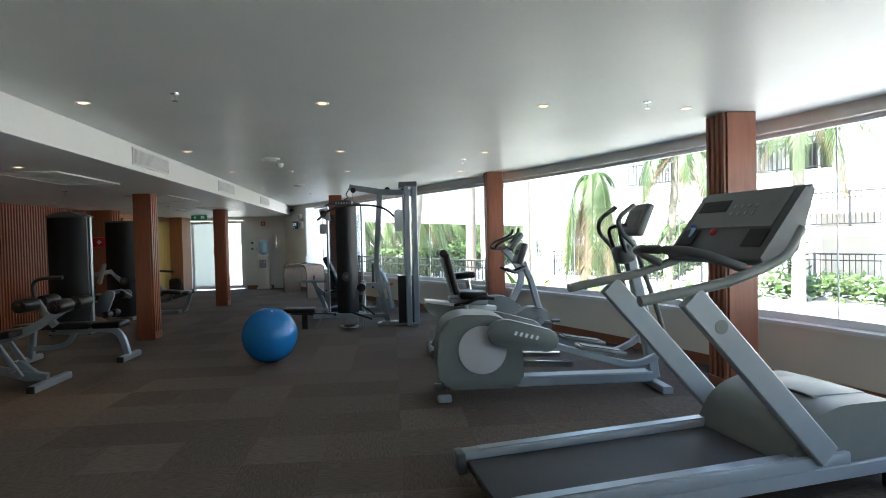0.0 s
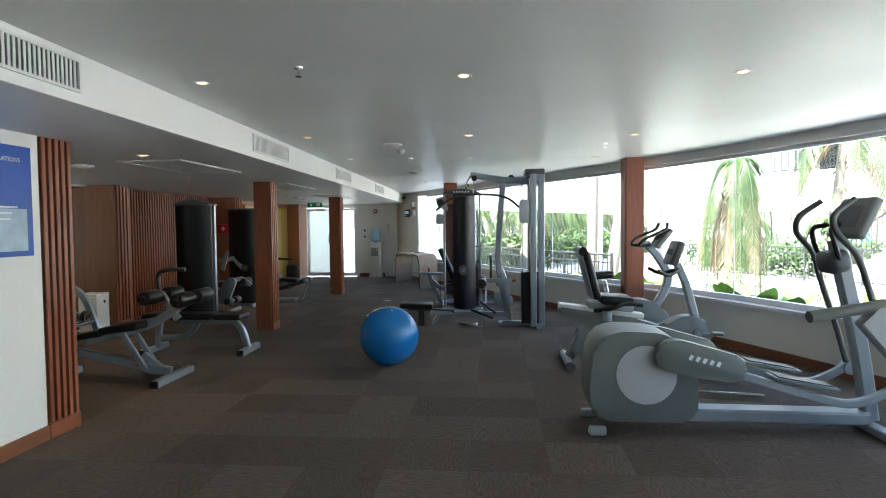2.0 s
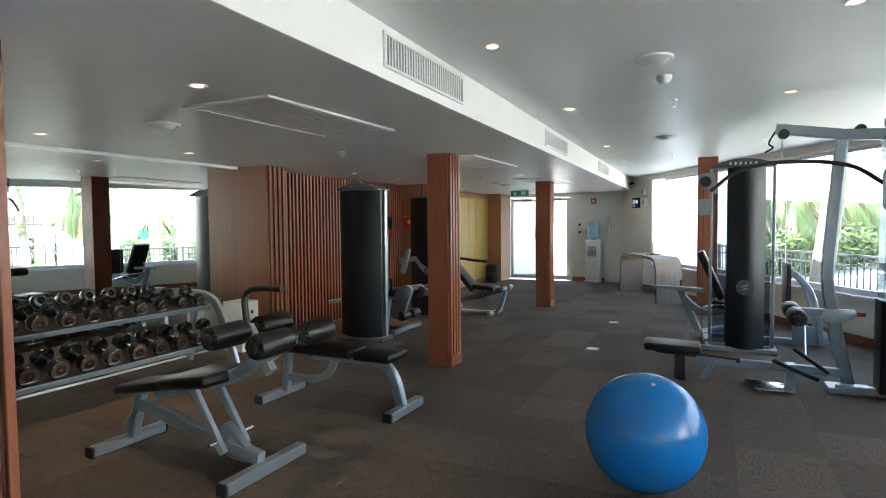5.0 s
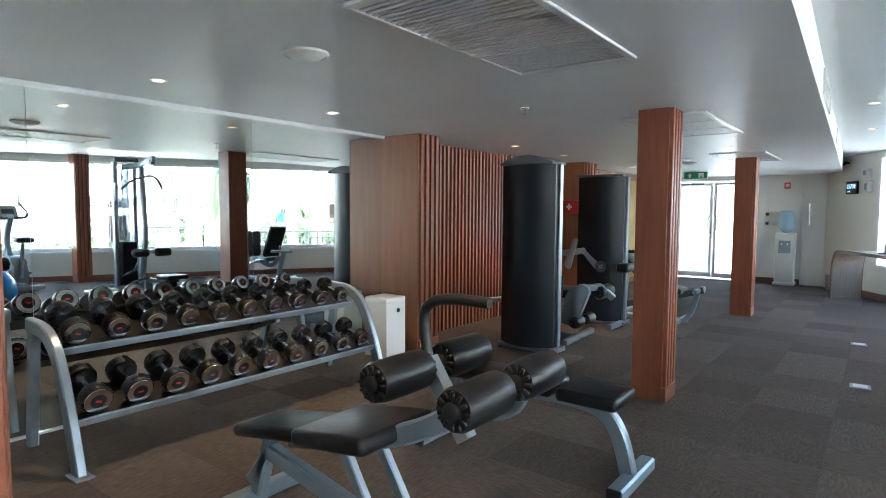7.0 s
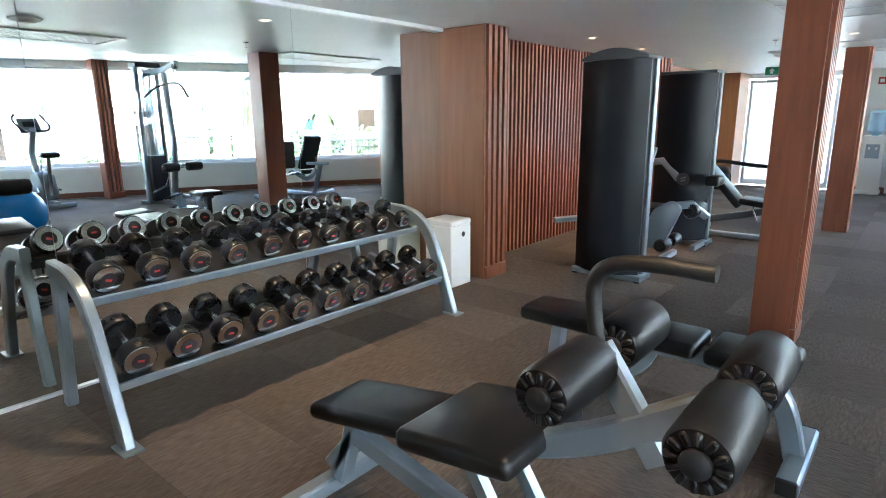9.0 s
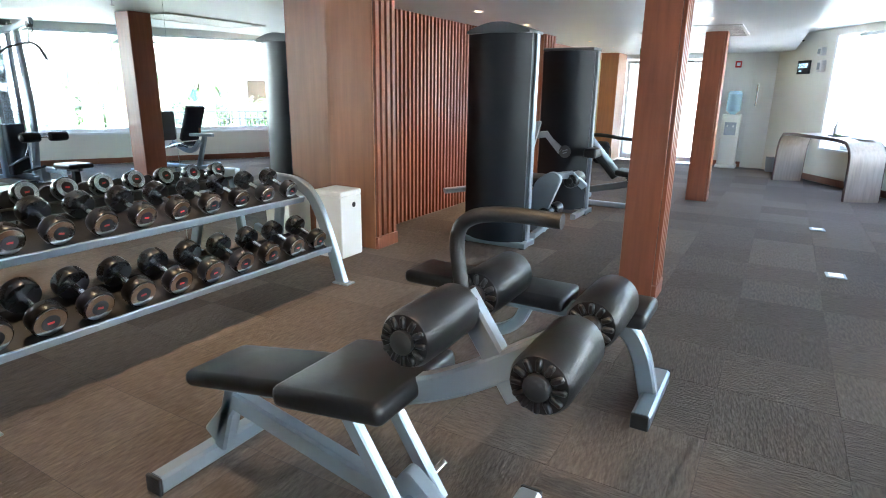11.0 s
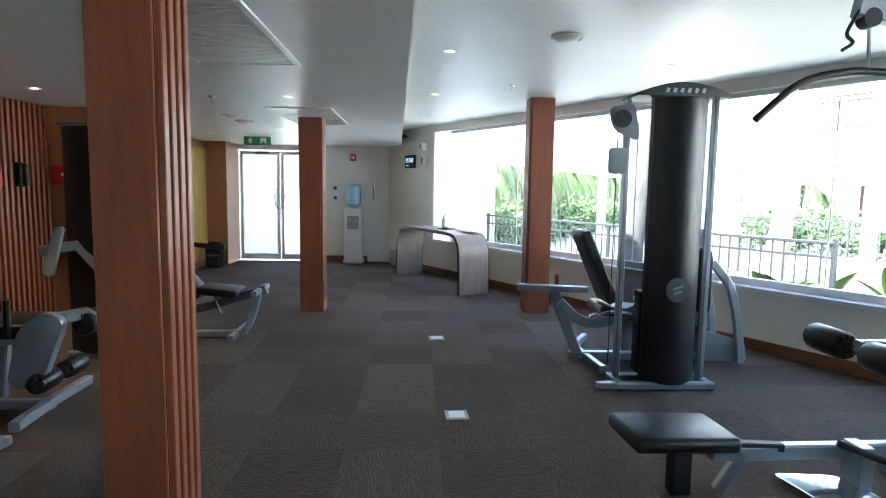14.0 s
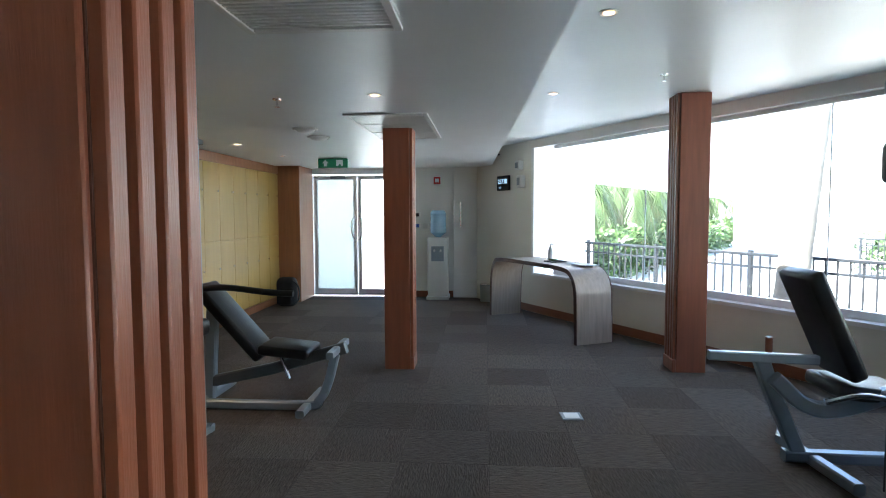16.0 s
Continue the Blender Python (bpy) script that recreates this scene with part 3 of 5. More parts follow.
fa = thing("first_aid_box", pose(-5.2, 12.505, 1.46), "red first aid box with a white cross", "first aid box")
part("case", span(B(), -0.14, 0.14, -0.09, 0.002, -0.1, 0.1, 0.02, 2), RED, fa)
bm = B()
span(bm, -0.045, 0.045, -0.094, -0.09, -0.015, 0.015)
span(bm, -0.015, 0.015, -0.0945, -0.09, -0.045, 0.045)
part("cross", bm, PAPER, fa)
fsn = thing("fire_notice", pose(-5.41, 11.75, 1.45), "red and white fire equipment notice on slats", "sign")
part("board", span(B(), -0.006, 0.006, -0.08, 0.08, -0.11, 0.11), RED, fsn)
part("symbol", span(B(), 0.006, 0.008, -0.05, 0.05, -0.03, 0.09), PAPER, fsn)
ph = thing("wall_telephone", pose(-5.39, 12.05, 1.45), "black wall telephone on the slatted wall", "telephone")
part("body", span(B(), -0.03, 0.03, -0.05, 0.05, -0.11, 0.11, 0.012), DARKHOLE, ph)
part("handset", span(B(), 0.03, 0.07, -0.03, 0.03, -0.1, 0.1, 0.014, 2), RUBBER, ph)

# the notice board
nb = thing("notice_board", pose(-2.599, 3.725, 1.67), "blue notice board with lines of white text", "notice board")
part("panel", span(B(), 0, 0.012, -0.55, 0.51, -0.365, 0.365, 0.002), BLUE, nb)
text("heading", "FITNESS CENTRE RULES AND REGULATIONS", 0.042, PAPER, nb, pose(0.013, 0.0, 0.27, 90, 0, 90), 0.0006)
rng = random.Random(4)
for i in range(13):
    z = 0.2 - i * 0.04
    part("text_line", span(B(), 0.012, 0.0135, -0.44, -0.44 + rng.uniform(0.45, 0.86), z - 0.006, z + 0.006), PAPER, nb)
part("photo", span(B(), 0.012, 0.0132, 0.18, 0.46, -0.33, -0.05), mat("pale_photo", (0.45, 0.6, 0.75), 0.35, var=0.3, scale=9), nb)

# ceiling fittings
dl = thing("downlight", pose(0, 0, -50), "small round recessed warm downlight in the ceiling", "downlight", "downlights")
part("ring", lathe(B(), [(0.030, 0.0), (0.044, -0.006), (0.050, -0.003), (0.050, 0.0)], 20), ALU, dl)
part("bulb", lathe(B(), [(0.029, 0.0), (0.029, -0.003), (0.012, -0.005)], 16), LAMP_GLOW, dl)
HI = [(-1.27, 4.06), (0.37, 4.1), (2.05, 4.22), (3.26, 4.33), (-1.34, 6.34), (0.3, 6.45), (1.98, 6.64), (-1.38, 8.27), (0.24, 8.38), (1.92, 8.6), (-1.52, 10.9), (0.25, 11.2), (-1.57, 12.88), (-1.2, 2.0), (0.4, 2.0), (2.1, 2.0)]
LO = [(-2.55, 5.45), (-4.79, 6.0), (-4.81, 7.35), (-4.8, 10.1), (-4.82, 11.4), (-4.8, 13.95), (-4.75, 15.2), (-2.84, 11.53)]
for x, y in HI:
    copy_thing(dl, pose(x, y, HIGH - 0.001))
for x, y in LO:
    copy_thing(dl, pose(x, y, LOW - 0.001))
for ob in (*dl.children_recursive, dl):
    bpy.data.objects.remove(ob)
for x, y, z in [(x, y, LOW) for x, y in LO[:5]]:
    sp = bpy.data.lights.new("downlight_beam", "SPOT")
    sp.energy, sp.spot_size, sp.spot_blend, sp.color, sp.shadow_soft_size = 2.2, radians(80), 0.6, (1.0, 0.68, 0.38), 0.03
    new("downlight_beam", sp).matrix_basis = pose(x, y, z - 0.03)


def grille(x0, x1, y0, y1):
    g = thing("ceiling_grille", pose((x0 + x1) / 2, (y0 + y1) / 2, LOW), "white ceiling air grille with fine slats", "air vent", "ceiling grilles")
    hx, hy = (x1 - x0) / 2, (y1 - y0) / 2
    bm = B()
    for a in ((-hx, -hx + 0.035, -hy, hy), (hx - 0.035, hx, -hy, hy), (-hx + 0.035, hx - 0.035, -hy, -hy + 0.035), (-hx + 0.035, hx - 0.035, hy - 0.035, hy)):
        span(bm, *a, -0.016, -0.001, 0.003)
    part("frame", bm, PLASTIC_W, g)
    part("backing", span(B(), -hx + 0.03, hx - 0.03, -hy + 0.03, hy - 0.03, -0.003, -0.001), GREY_D, g)
    me = mesh("slat", box(B(), (0, 0, 0), (2 * hx - 0.07, 0.019, 0.005)), PLASTIC_W)
    n = int((2 * hy - 0.08) / 0.034)
    for i in range(n):
        s = new("slat", me)
        s.parent, s.matrix_basis = g, pose(0, -hy + 0.05 + i * 0.034, -0.009)
    for k in (-1 / 3, 1 / 3):
        part("crossbar", span(B(), -hx + 0.035, hx - 0.035, hy * 2 * k / 2 * 1.0 - 0.008, hy * 2 * k / 2 + 0.008, -0.017, -0.002), PLASTIC_W, g)


for y0, y1 in ((5.76, 7.08), (8.84, 10.22), (12.2, 13.25 + 0.35)):
    grille(-3.02 - 0.03 * (y0 - 5.76), -2.38 - 0.03 * (y0 - 5.76), y0, y1)


def fascia_vent(y0, y1):
    m = Matrix.Translation((FASCIA((y0 + y1) / 2) + 0.006, (y0 + y1) / 2, (LOW + HIGH) / 2 + 0.01)) @ pose(0, 0, 0, 0, 0, 1.55)
    v = thing("fascia_vent", m, "white slotted air vent set in the ceiling fascia", "air vent", "fascia vents")
    h = (y1 - y0) / 2
    bm = B()
    for a in ((-h, h, 0.07, 0.085), (-h, h, -0.085, -0.07), (-h, -h + 0.015, -0.07, 0.07), (h - 0.015, h, -0.07, 0.07)):
        span(bm, 0.0, 0.014, a[0], a[1], a[2], a[3])
    part("frame", bm, PLASTIC_W, v)
    part("backing", span(B(), 0.001, 0.003, -h + 0.01, h - 0.01, -0.07, 0.07), GREY_D, v)
    me = mesh("slat", box(B(), (0, 0, 0), (0.004, 0.015, 0.14)), PLASTIC_W)
    for i in range(int(2 * (h - 0.02) / 0.03)):
        s = new("slat", me)
        s.parent, s.matrix_basis = v, pose(0.008, -h + 0.027 + i * 0.03, 0)


for y0, y1 in ((2.55, 3.4), (5.75, 6.75), (8.95, 9.95), (12.3, 13.3)):
    fascia_vent(y0, y1)


def ceiling_speaker(x, y, z, r=0.11):
    s = thing("ceiling_speaker", pose(x, y, z), "round white dished ceiling speaker", "speaker", "ceiling speakers")
    part("rim", lathe(B(), [(r, 0), (r, -0.012), (r * 0.9, -0.018), (r * 0.86, -0.01)], 28), PLASTIC_W, s)
    part("cone", lathe(B(), [(r * 0.86, -0.008), (r * 0.6, -0.03), (r * 0.2, -0.038)], 28), PLASTIC_W, s)


for x, y, z in ((-3.63, 6.12, LOW), (-3.72, 12.9, LOW), (-3.76, 13.45, LOW), (-0.78, 10.4, HIGH), (-0.58, 6.97, HIGH)):
    ceiling_speaker(x, y, z)
sm = thing("smoke_detector", pose(-0.565, 7.45, HIGH), "small white smoke detector on the ceiling", "smoke detector")
part("base", lathe(B(), [(0.05, 0), (0.05, -0.02), (0.03, -0.05), (0.01, -0.055)]), PLASTIC_W, sm)
for x, y, z in ((-0.56, 3.8, HIGH), (2.83, 4.1, HIGH), (-0.84, 12.26, HIGH), (1.8, 7.24, HIGH), (-0.56, 8.3, HIGH), (-3.5, 11.6, LOW), (-3.5, 8.0, LOW)):
    s = thing("sprinkler", pose(x, y, z), "small pendent fire sprinkler in the ceiling", "sprinkler", "sprinklers")
    part("cup", lathe(B(), [(0.03, 0), (0.028, -0.008), (0.012, -0.01)], 14), CHROME, s)
    part("stem", rod(B(), (0, 0, -0.008), (0, 0, -0.05), 0.006, seg=8), CHROME, s)
    part("deflector", lathe(B(), [(0.02, -0.05), (0.02, -0.053), (0.004, -0.054)], 12), CHROME, s)
for x, y in ((-1.56, 11.75), (-1.5, 9.92)):
    s = thing("floor_socket", pose(x, y, 0.004, 0, 0, 3), "flush pale metal floor socket plate in the carpet", "floor socket", "floor sockets")
    part("plate", span(B(), -0.07, 0.07, -0.07, 0.07, 0, 0.008, 0.003), GREY_L, s)
    part("lid", span(B(), -0.05, 0.05, -0.05, 0.05, 0.008, 0.011, 0.002), ALU, s)

# ---- gym equipment ----
ball = thing("exercise_ball", pose(-0.575, 6.6, 0.312, 20, 10, 0), "bright blue inflated exercise ball on the carpet", "exercise ball")
bm = B()
bmesh.ops.create_uvsphere(bm, u_segments=64, v_segments=40, radius=0.312)
for v in bm.verts:
    a = math.asin(max(-1, min(1, v.co.z / 0.312)))
    if abs(a) < 1.2:
        v.co *= 1 + 0.0022 * math.cos(a * 34)
part("skin", bm, BALLBLUE, ball)
part("valve", rod(B(), (0, 0, 0.307), (0, 0, 0.314), 0.012), PLASTIC_W, ball)


def cushion(name, c, s, parent, rot=None, label="", r=0.025):
    bm = box(B(), c, s, rot, r, 3)
    return part(name, bm, VINYL, parent, label)


def roller(c, parent, length=0.26, r=0.069):
    x, y, z = c
    h = length / 2
    m = Matrix.Translation(c) @ pose(0, 0, 0, 90, 0, 0)
    ob = part("roller", lathe(B(), [(r * 0.55, -h), (r * 0.9, -h + 0.004), (r, -h + 0.02), (r * 1.02, 0), (r, h - 0.02), (r * 0.9, h - 0.004), (r * 0.55, h)], 28, m), VINYL, parent, "black padded foam roller")
    for s in (-1, 1):
        bm = lathe(B(), [(r * 0.42, s * (h - 0.004)), (r * 0.42, s * (h + 0.012)), (r * 0.3, s * (h + 0.018))], 16, m)
        part("end_cap", bm, RUBBER, ob)
        for k in range(12):
            a = 2 * math.pi * k / 12
            bm = box(B(), (x + math.cos(a) * r * 0.66, y - s * (h + 0.001), z + math.sin(a) * r * 0.66), (r * 0.42, 0.012, 0.014), (0, -math.degrees(a), 0), 0.004)
            part("pleat", bm, VINYL, ob)
    return ob


# decline bench with leg rollers
b1 = thing("decline_bench", pose(0, 0, 0), "silver steel decline bench with black pads and rollers", "exercise bench")
part("rear_foot", sweep(B(), [(-3.74, 5.62, 0.035), (-3.74, 6.13, 0.035)], 0.07, 0.07, (1, 0, 0)), STEEL, b1)
part("front_foot", sweep(B(), [(-2.59, 5.58, 0.035), (-2.59, 6.22, 0.035)], 0.08, 0.07, (1, 0, 0)), STEEL, b1)
for x, y in ((-3.74, 5.61), (-3.74, 6.14), (-2.59, 5.57), (-2.59, 6.23)):
    part("end_cap", span(B(), x - 0.038, x + 0.038, y - 0.008, y + 0.008, 0.002, 0.07, 0.004), RUBBER, b1)
part("main_beam", sweep(B(), [(-3.74, 5.88, 0.10), (-3.60, 5.88, 0.28), (-2.60, 5.88, 0.09)], 0.06, 0.08), STEEL, b1)
part("rear_post", sweep(B(), [(-3.70, 5.88, 0.06), (-3.60, 5.88, 0.36)], 0.06, 0.06), STEEL, b1)
for y in (5.79, 5.97):
    part("strut", sweep(B(), [(-3.02, y, 0.46), (-2.80, y, 0.12)], 0.035, 0.05), STEEL, b1)
part("adjuster_plate", plate(B(), rounded([(-2.96, 0.12), (-2.86, 0.28), (-2.66, 0.12), (-2.66, 0.06), (-2.80, 0.06)], 0.03), "y", 5.855, 5.905, 0.004), STEEL, b1)
part("foot_peg", rod(B(), (-2.84, 5.72, 0.18), (-2.84, 6.06, 0.18), 0.014), CHROME, b1)
part("pad_beam", sweep(B(), smoothline([(-3.45, 5.88, 0.38), (-3.1, 5.88, 0.46), (-2.95, 5.88, 0.50), (-2.70, 5.89, 0.60), (-2.37, 5.90, 0.81)]), 0.06, 0.08), STEEL, b1)
cushion("back_pad", (-3.46, 5.88, 0.435), (0.50, 0.28, 0.06), b1, (0, -10, 0))
cushion("seat_pad", (-3.01, 5.88, 0.53), (0.40, 0.42, 0.07), b1, (0, -8, 0))
part("roller_arm", sweep(B(), [(-2.52, 5.89, 0.60), (-2.70, 5.90, 0.85)], 0.05, 0.07), STEEL, b1)
for x, z in ((-2.69, 0.83), (-2.37, 0.81)):
    part("axle", rod(B(), (x, 5.59, z), (x, 6.23, z), 0.016), CHROME, b1)
    roller((x, 5.73, z), b1)
    roller((x, 6.09, z), b1)
part("grab_handle", sweep(B(), smoothline([(-2.70, 5.90, 0.84), (-2.72, 5.90, 1.0), (-2.68, 5.90, 1.06), (-2.58, 5.90, 1.08), (-2.44, 5.90, 1.08)]), 0.02), RUBBER, b1, "bent grab handle with black grip")

# flat adjustable bench
b2 = thing("flat_bench", pose(0, 0, 0), "silver steel flat bench with two black pads", "exercise bench")
part("rear_foot", sweep(B(), [(-3.54, 6.87, 0.035), (-3.54, 7.40, 0.035)], 0.07, 0.07, (1, 0, 0)), STEEL, b2)
part("front_foot", sweep(B(), [(-2.37, 6.91, 0.035), (-2.37, 7.39, 0.035)], 0.08, 0.07, (1, 0, 0)), STEEL, b2)
for x, y in ((-3.54, 6.86), (-3.54, 7.41), (-2.37, 6.90), (-2.37, 7.40)):
    part("end_cap", span(B(), x - 0.038, x + 0.038, y - 0.008, y + 0.008, 0.002, 0.07, 0.004), RUBBER, b2)
part("front_leg", sweep(B(), smoothline([(-2.38, 7.14, 0.04), (-2.44, 7.14, 0.25), (-2.54, 7.14, 0.36), (-2.75, 7.14, 0.385), (-3.2, 7.14, 0.38)]), 0.06, 0.08), STEEL, b2)
part("rear_leg", sweep(B(), [(-3.50, 7.14, 0.05), (-3.46, 7.14, 0.38)], 0.06, 0.07), STEEL, b2)
part("brace", sweep(B(), smoothline([(-3.46, 7.14, 0.17), (-3.2, 7.14, 0.18), (-3.05, 7.14, 0.25), (-2.98, 7.14, 0.37)]), 0.05, 0.06), STEEL, b2)
cushion("back_pad", (-3.20, 7.14, 0.435), (0.86, 0.27, 0.07), b2)
cushion("seat_pad", (-2.57, 7.14, 0.435), (0.33, 0.30, 0.07), b2)

# dumbbell rack
rk = thing("dumbbell_rack", pose(0, 0, 0), "two-tier silver and black dumbbell rack before the mirror", "dumbbell rack")
for y in (5.47, 7.74):
    part("end_frame", sweep(B(), smoothline([(-4.66, y, 0.0), (-4.78, y, 0.35), (-4.90, y, 0.60), (-5.05, y, 0.70), (-5.28, y, 0.72)]), 0.05, 0.085), STEEL, rk)
    part("rear_leg", sweep(B(), [(-5.32, y, 0.0), (-5.22, y, 0.70)], 0.05, 0.07), STEEL, rk)
    part("foot", span(B(), -4.72, -4.58, y - 0.045, y + 0.045, 0, 0.012, 0.003), STEEL, rk)
TIERS = ((-4.86, 0.30), (-5.10, 0.64))
for x, z in TIERS:
    part("tray", box(B(), (x - 0.02, 6.605, z), (0.30, 2.22, 0.02), (0, 22, 0), 0.004), RUBBER, rk)
    part("tray_lip", box(B(), (x + 0.125, 6.605, z - 0.045), (0.015, 2.22, 0.045), (0, 22, 0), 0.003), STEEL, rk)
for y in (5.62, 7.5):
    part("bracket", sweep(B(), [(-4.80, y, 0.26), (-5.25, y, 0.40)], 0.04, 0.05), STEEL, rk)


def dumbbell(size, m):
    d = thing("dumbbell", m, "black round dumbbell with chrome end caps and handle", "dumbbell", "dumbbells on the rack")
    r, w = size, 0.045 + size * 0.25
    for s in (-1, 1):
        rot = pose(0, 0, 0, 0, 90 * s, 0)
        h = part("head", lathe(B(), [(r * 0.6, 0.07), (r * 0.95, 0.073), (r, 0.082), (r, 0.065 + w), (r * 0.94, 0.075 + w)], 22, rot), DUMB, d)
        part("end_ring", lathe(B(), [(r * 0.88, 0.0745 + w), (r * 0.86, 0.080 + w), (r * 0.50, 0.082 + w)], 22, rot), CHROME, h)
        part("end_disc", lathe(B(), [(r * 0.49, 0.080 + w), (r * 0.49, 0.0832 + w)], 18, rot), DARKHOLE, h)
        part("weight_mark", box(B(), (s * (0.0838 + w), 0, 0), (0.001, r * 0.36, r * 0.14)), RED, h)
    part("handle", rod(B(), (-0.072, 0, 0), (0.072, 0, 0), 0.016), CHROME, d)


for t, (x, z) in enumerate(TIERS):
    for i in range(10):
        y = 5.60 + i * 0.222
        r = (0.083 - i * 0.0014) if t == 0 else (0.077 - i * 0.0017)
        dumbbell(r, Matrix.Translation((x - 0.005, y, z + 0.012 + r * 1.07)) @ pose(0, 0, 0, 0, 20, 0) @ pose(0, 0, 0, (i * 47) % 30 - 15, 0, 0))

wbx = thing("white_box", pose(-5.19, 8.35, 0), "white square waste box with a small round hole", "waste box")
part("body", span(B(), -0.14, 0.14, -0.135, 0.135, 0, 0.52, 0.006), PLASTIC_W, wbx)
part("lid", box(B(), (0, 0, 0.54), (0.285, 0.275, 0.05), None, 0.01), PLASTIC_W, wbx)
part("hole", rod(B(), (0.139, 0.03, 0.44), (0.1425, 0.03, 0.44), 0.022, seg=20), DARKHOLE, wbx)


def emblem(parent, m, s=0.07):
    """A plain round maker's mark of two strokes."""
    mk = part("emblem", lathe(B(), [(s, 0), (s, 0.002)], 28, m), GREY_D, parent)
    part("emblem_stroke", box(B(), (0, 0, 0), (s * 0.9, s * 0.16, 0.002), None), GREY_L, mk, at=m @ pose(0.0, s * 0.2, 0.003, 0, 0, 20))
    part("emblem_stroke", box(B(), (0, 0, 0), (s * 0.7, s * 0.16, 0.002), None), GREY_L, mk, at=m @ pose(0.0, -s * 0.2, 0.003, 0, 0, 20))


def weight_tower(name, x0, x1, y, top, label, round_top, windows=False):
    """A weight-stack tower whose bulging shroud faces the south."""
    w = x1 - x0
    tw = thing(name, pose((x0 + x1) / 2, y, 0), label, "weight machine")
    h = w / 2
    z0 = 0.05
    # bulging front shroud
    k = 14
    bulge = [(-h * 0.98 + 1.84 * h * i / k, -0.18 * math.sin(math.pi * (0.12 + 0.76 * i / k)) - 0.02) for i in range(k + 1)]
    if windows:
        bulge = [(-h * 0.42 + 1.06 * h * i / k, -0.16 * math.sin(math.pi * (0.08 + 0.84 * i / k)) - 0.02) for i in range(k + 1)]
    ztop = top - (0.09 if round_top else 0.03)
    part("shroud", plate(B(), bulge + [(bulge[-1][0], 0.0), (bulge[0][0], 0.0)], "z", z0, ztop), BLACK, tw, "glossy black curved shroud")
    if not windows:
        part("rear_shroud", span(B(), -h * 0.8, h * 0.8, 0.05, 0.09, z0, ztop - 0.02, 0.01), BLACK, tw)
    for s in (-1, 1):
        part("side_frame", span(B(), s * h * 0.88 - 0.016, s * h * 0.88 + 0.016, -0.03, 0.04, z0, ztop, 0.006), STEEL if s > 0 or windows else RUBBER, tw, "silver edge upright")
        part("guide_rod", rod(B(), (s * 0.07, 0.055, z0), (s * 0.07, 0.055, ztop), 0.01, seg=8), CHROME, tw)
    for i in range(12):
        part("weight_plate", span(B(), -0.16, 0.16, 0.0, 0.11, 0.08 + i * 0.05, 0.08 + i * 0.05 + 0.046, 0.003), RUBBER, tw)
    if windows:
        for s0, s1 in ((-h * 0.8, bulge[0][0]), (bulge[-1][0], h * 0.8)):
            p = part("side_window", span(B(), s0, s1, -0.012, -0.006, z0 + 0.02, ztop - 0.16), SMOKE, tw, "smoked clear guard")
            p.visible_shadow = False
    prof = [(-h * 0.9, ztop), (h * 0.9, ztop)]
    if round_top:
        prof += [(h * 0.9 - 1.8 * h * i / 12, ztop + 0.02 + 0.07 * math.sin(math.pi * i / 12)) for i in range(13)]
    else:
        prof += [(h * 0.9, top), (-h * 0.9, top)]
    part("top_cap", plate(B(), prof, "y", -0.19, 0.12, 0.008), GREY_D, tw)
    bm = B()
    sweep(bm, [(-h, -0.12, 0.03), (h, -0.12, 0.03)], 0.06, 0.05)
    part("base_front", bm, STEEL, tw)
    part("base_rear", sweep(B(), [(-h, 0.07, 0.03), (h, 0.07, 0.03)], 0.06, 0.05), STEEL, tw)
    for s in (-1, 1):
        part("base_side", sweep(B(), [(s * (h - 0.03), -0.12, 0.03), (s * (h - 0.03), 0.07, 0.03)], 0.06, 0.05, (1, 0, 0)), STEEL, tw)
        part("foot", rod(B(), (s * (h - 0.03), -0.13, 0.0), (s * (h - 0.03), -0.13, 0.012), 0.03), RUBBER, tw)
    return tw


def machine_logo(parent, z, w, x=0.0):
    """A pale slanted bar mark in place of the maker's lettering."""
    for i in range(6):
        part("logo_bar", box(B(), (x - w / 2 + w * i / 5, -0.197, z), (w * 0.09, 0.003, 0.03), (0, 20, 0)), PAPER, parent)


# leg curl machine behind its tower
t1 = weight_tower("leg_extension_machine", -4.52, -3.88, 9.46, 1.93, "tall black weight tower with silver leg extension seat", True)
part("frame_rail", sweep(B(), [(0.26, 0.2, 0.05), (0.22, 0.62, 0.05), (0.22, 1.0, 0.05)], 0.06, 0.06, (1, 0, 0)), STEEL, t1)
part("cross_rail", sweep(B(), [(-0.5, 0.55, 0.05), (0.26, 0.55, 0.05)], 0.06, 0.06), STEEL, t1)
part("seat_post", sweep(B(), [(-0.1, 0.62, 0.05), (-0.05, 0.62, 0.45)], 0.06, 0.07), STEEL, t1)
part("side_bar", sweep(B(), [(-0.62, 0.05, 0.42), (-0.4, 0.3, 0.44), (0.1, 0.5, 0.46)], 0.05, 0.07, (0, 0, 1)), STEEL, t1)
cushion("seat_pad", (-0.02, 0.62, 0.52), (0.48, 0.40, 0.09), t1)
cushion("back_pad", (-0.32, 0.66, 0.82), (0.09, 0.36, 0.55), t1, (0, -14, 0))
part("swing_plate", plate(B(), rounded([(0.12, 0.22), (0.20, 0.56), (0.36, 0.66), (0.46, 0.60), (0.30, 0.20)], 0.06), "y", 0.36, 0.42, 0.006), STEEL, t1)
part("swing_arm", sweep(B(), [(0.36, 0.40, 0.60), (0.50, 0.50, 0.62), (0.60, 0.62, 0.50)], 0.05, 0.07), STEEL, t1)
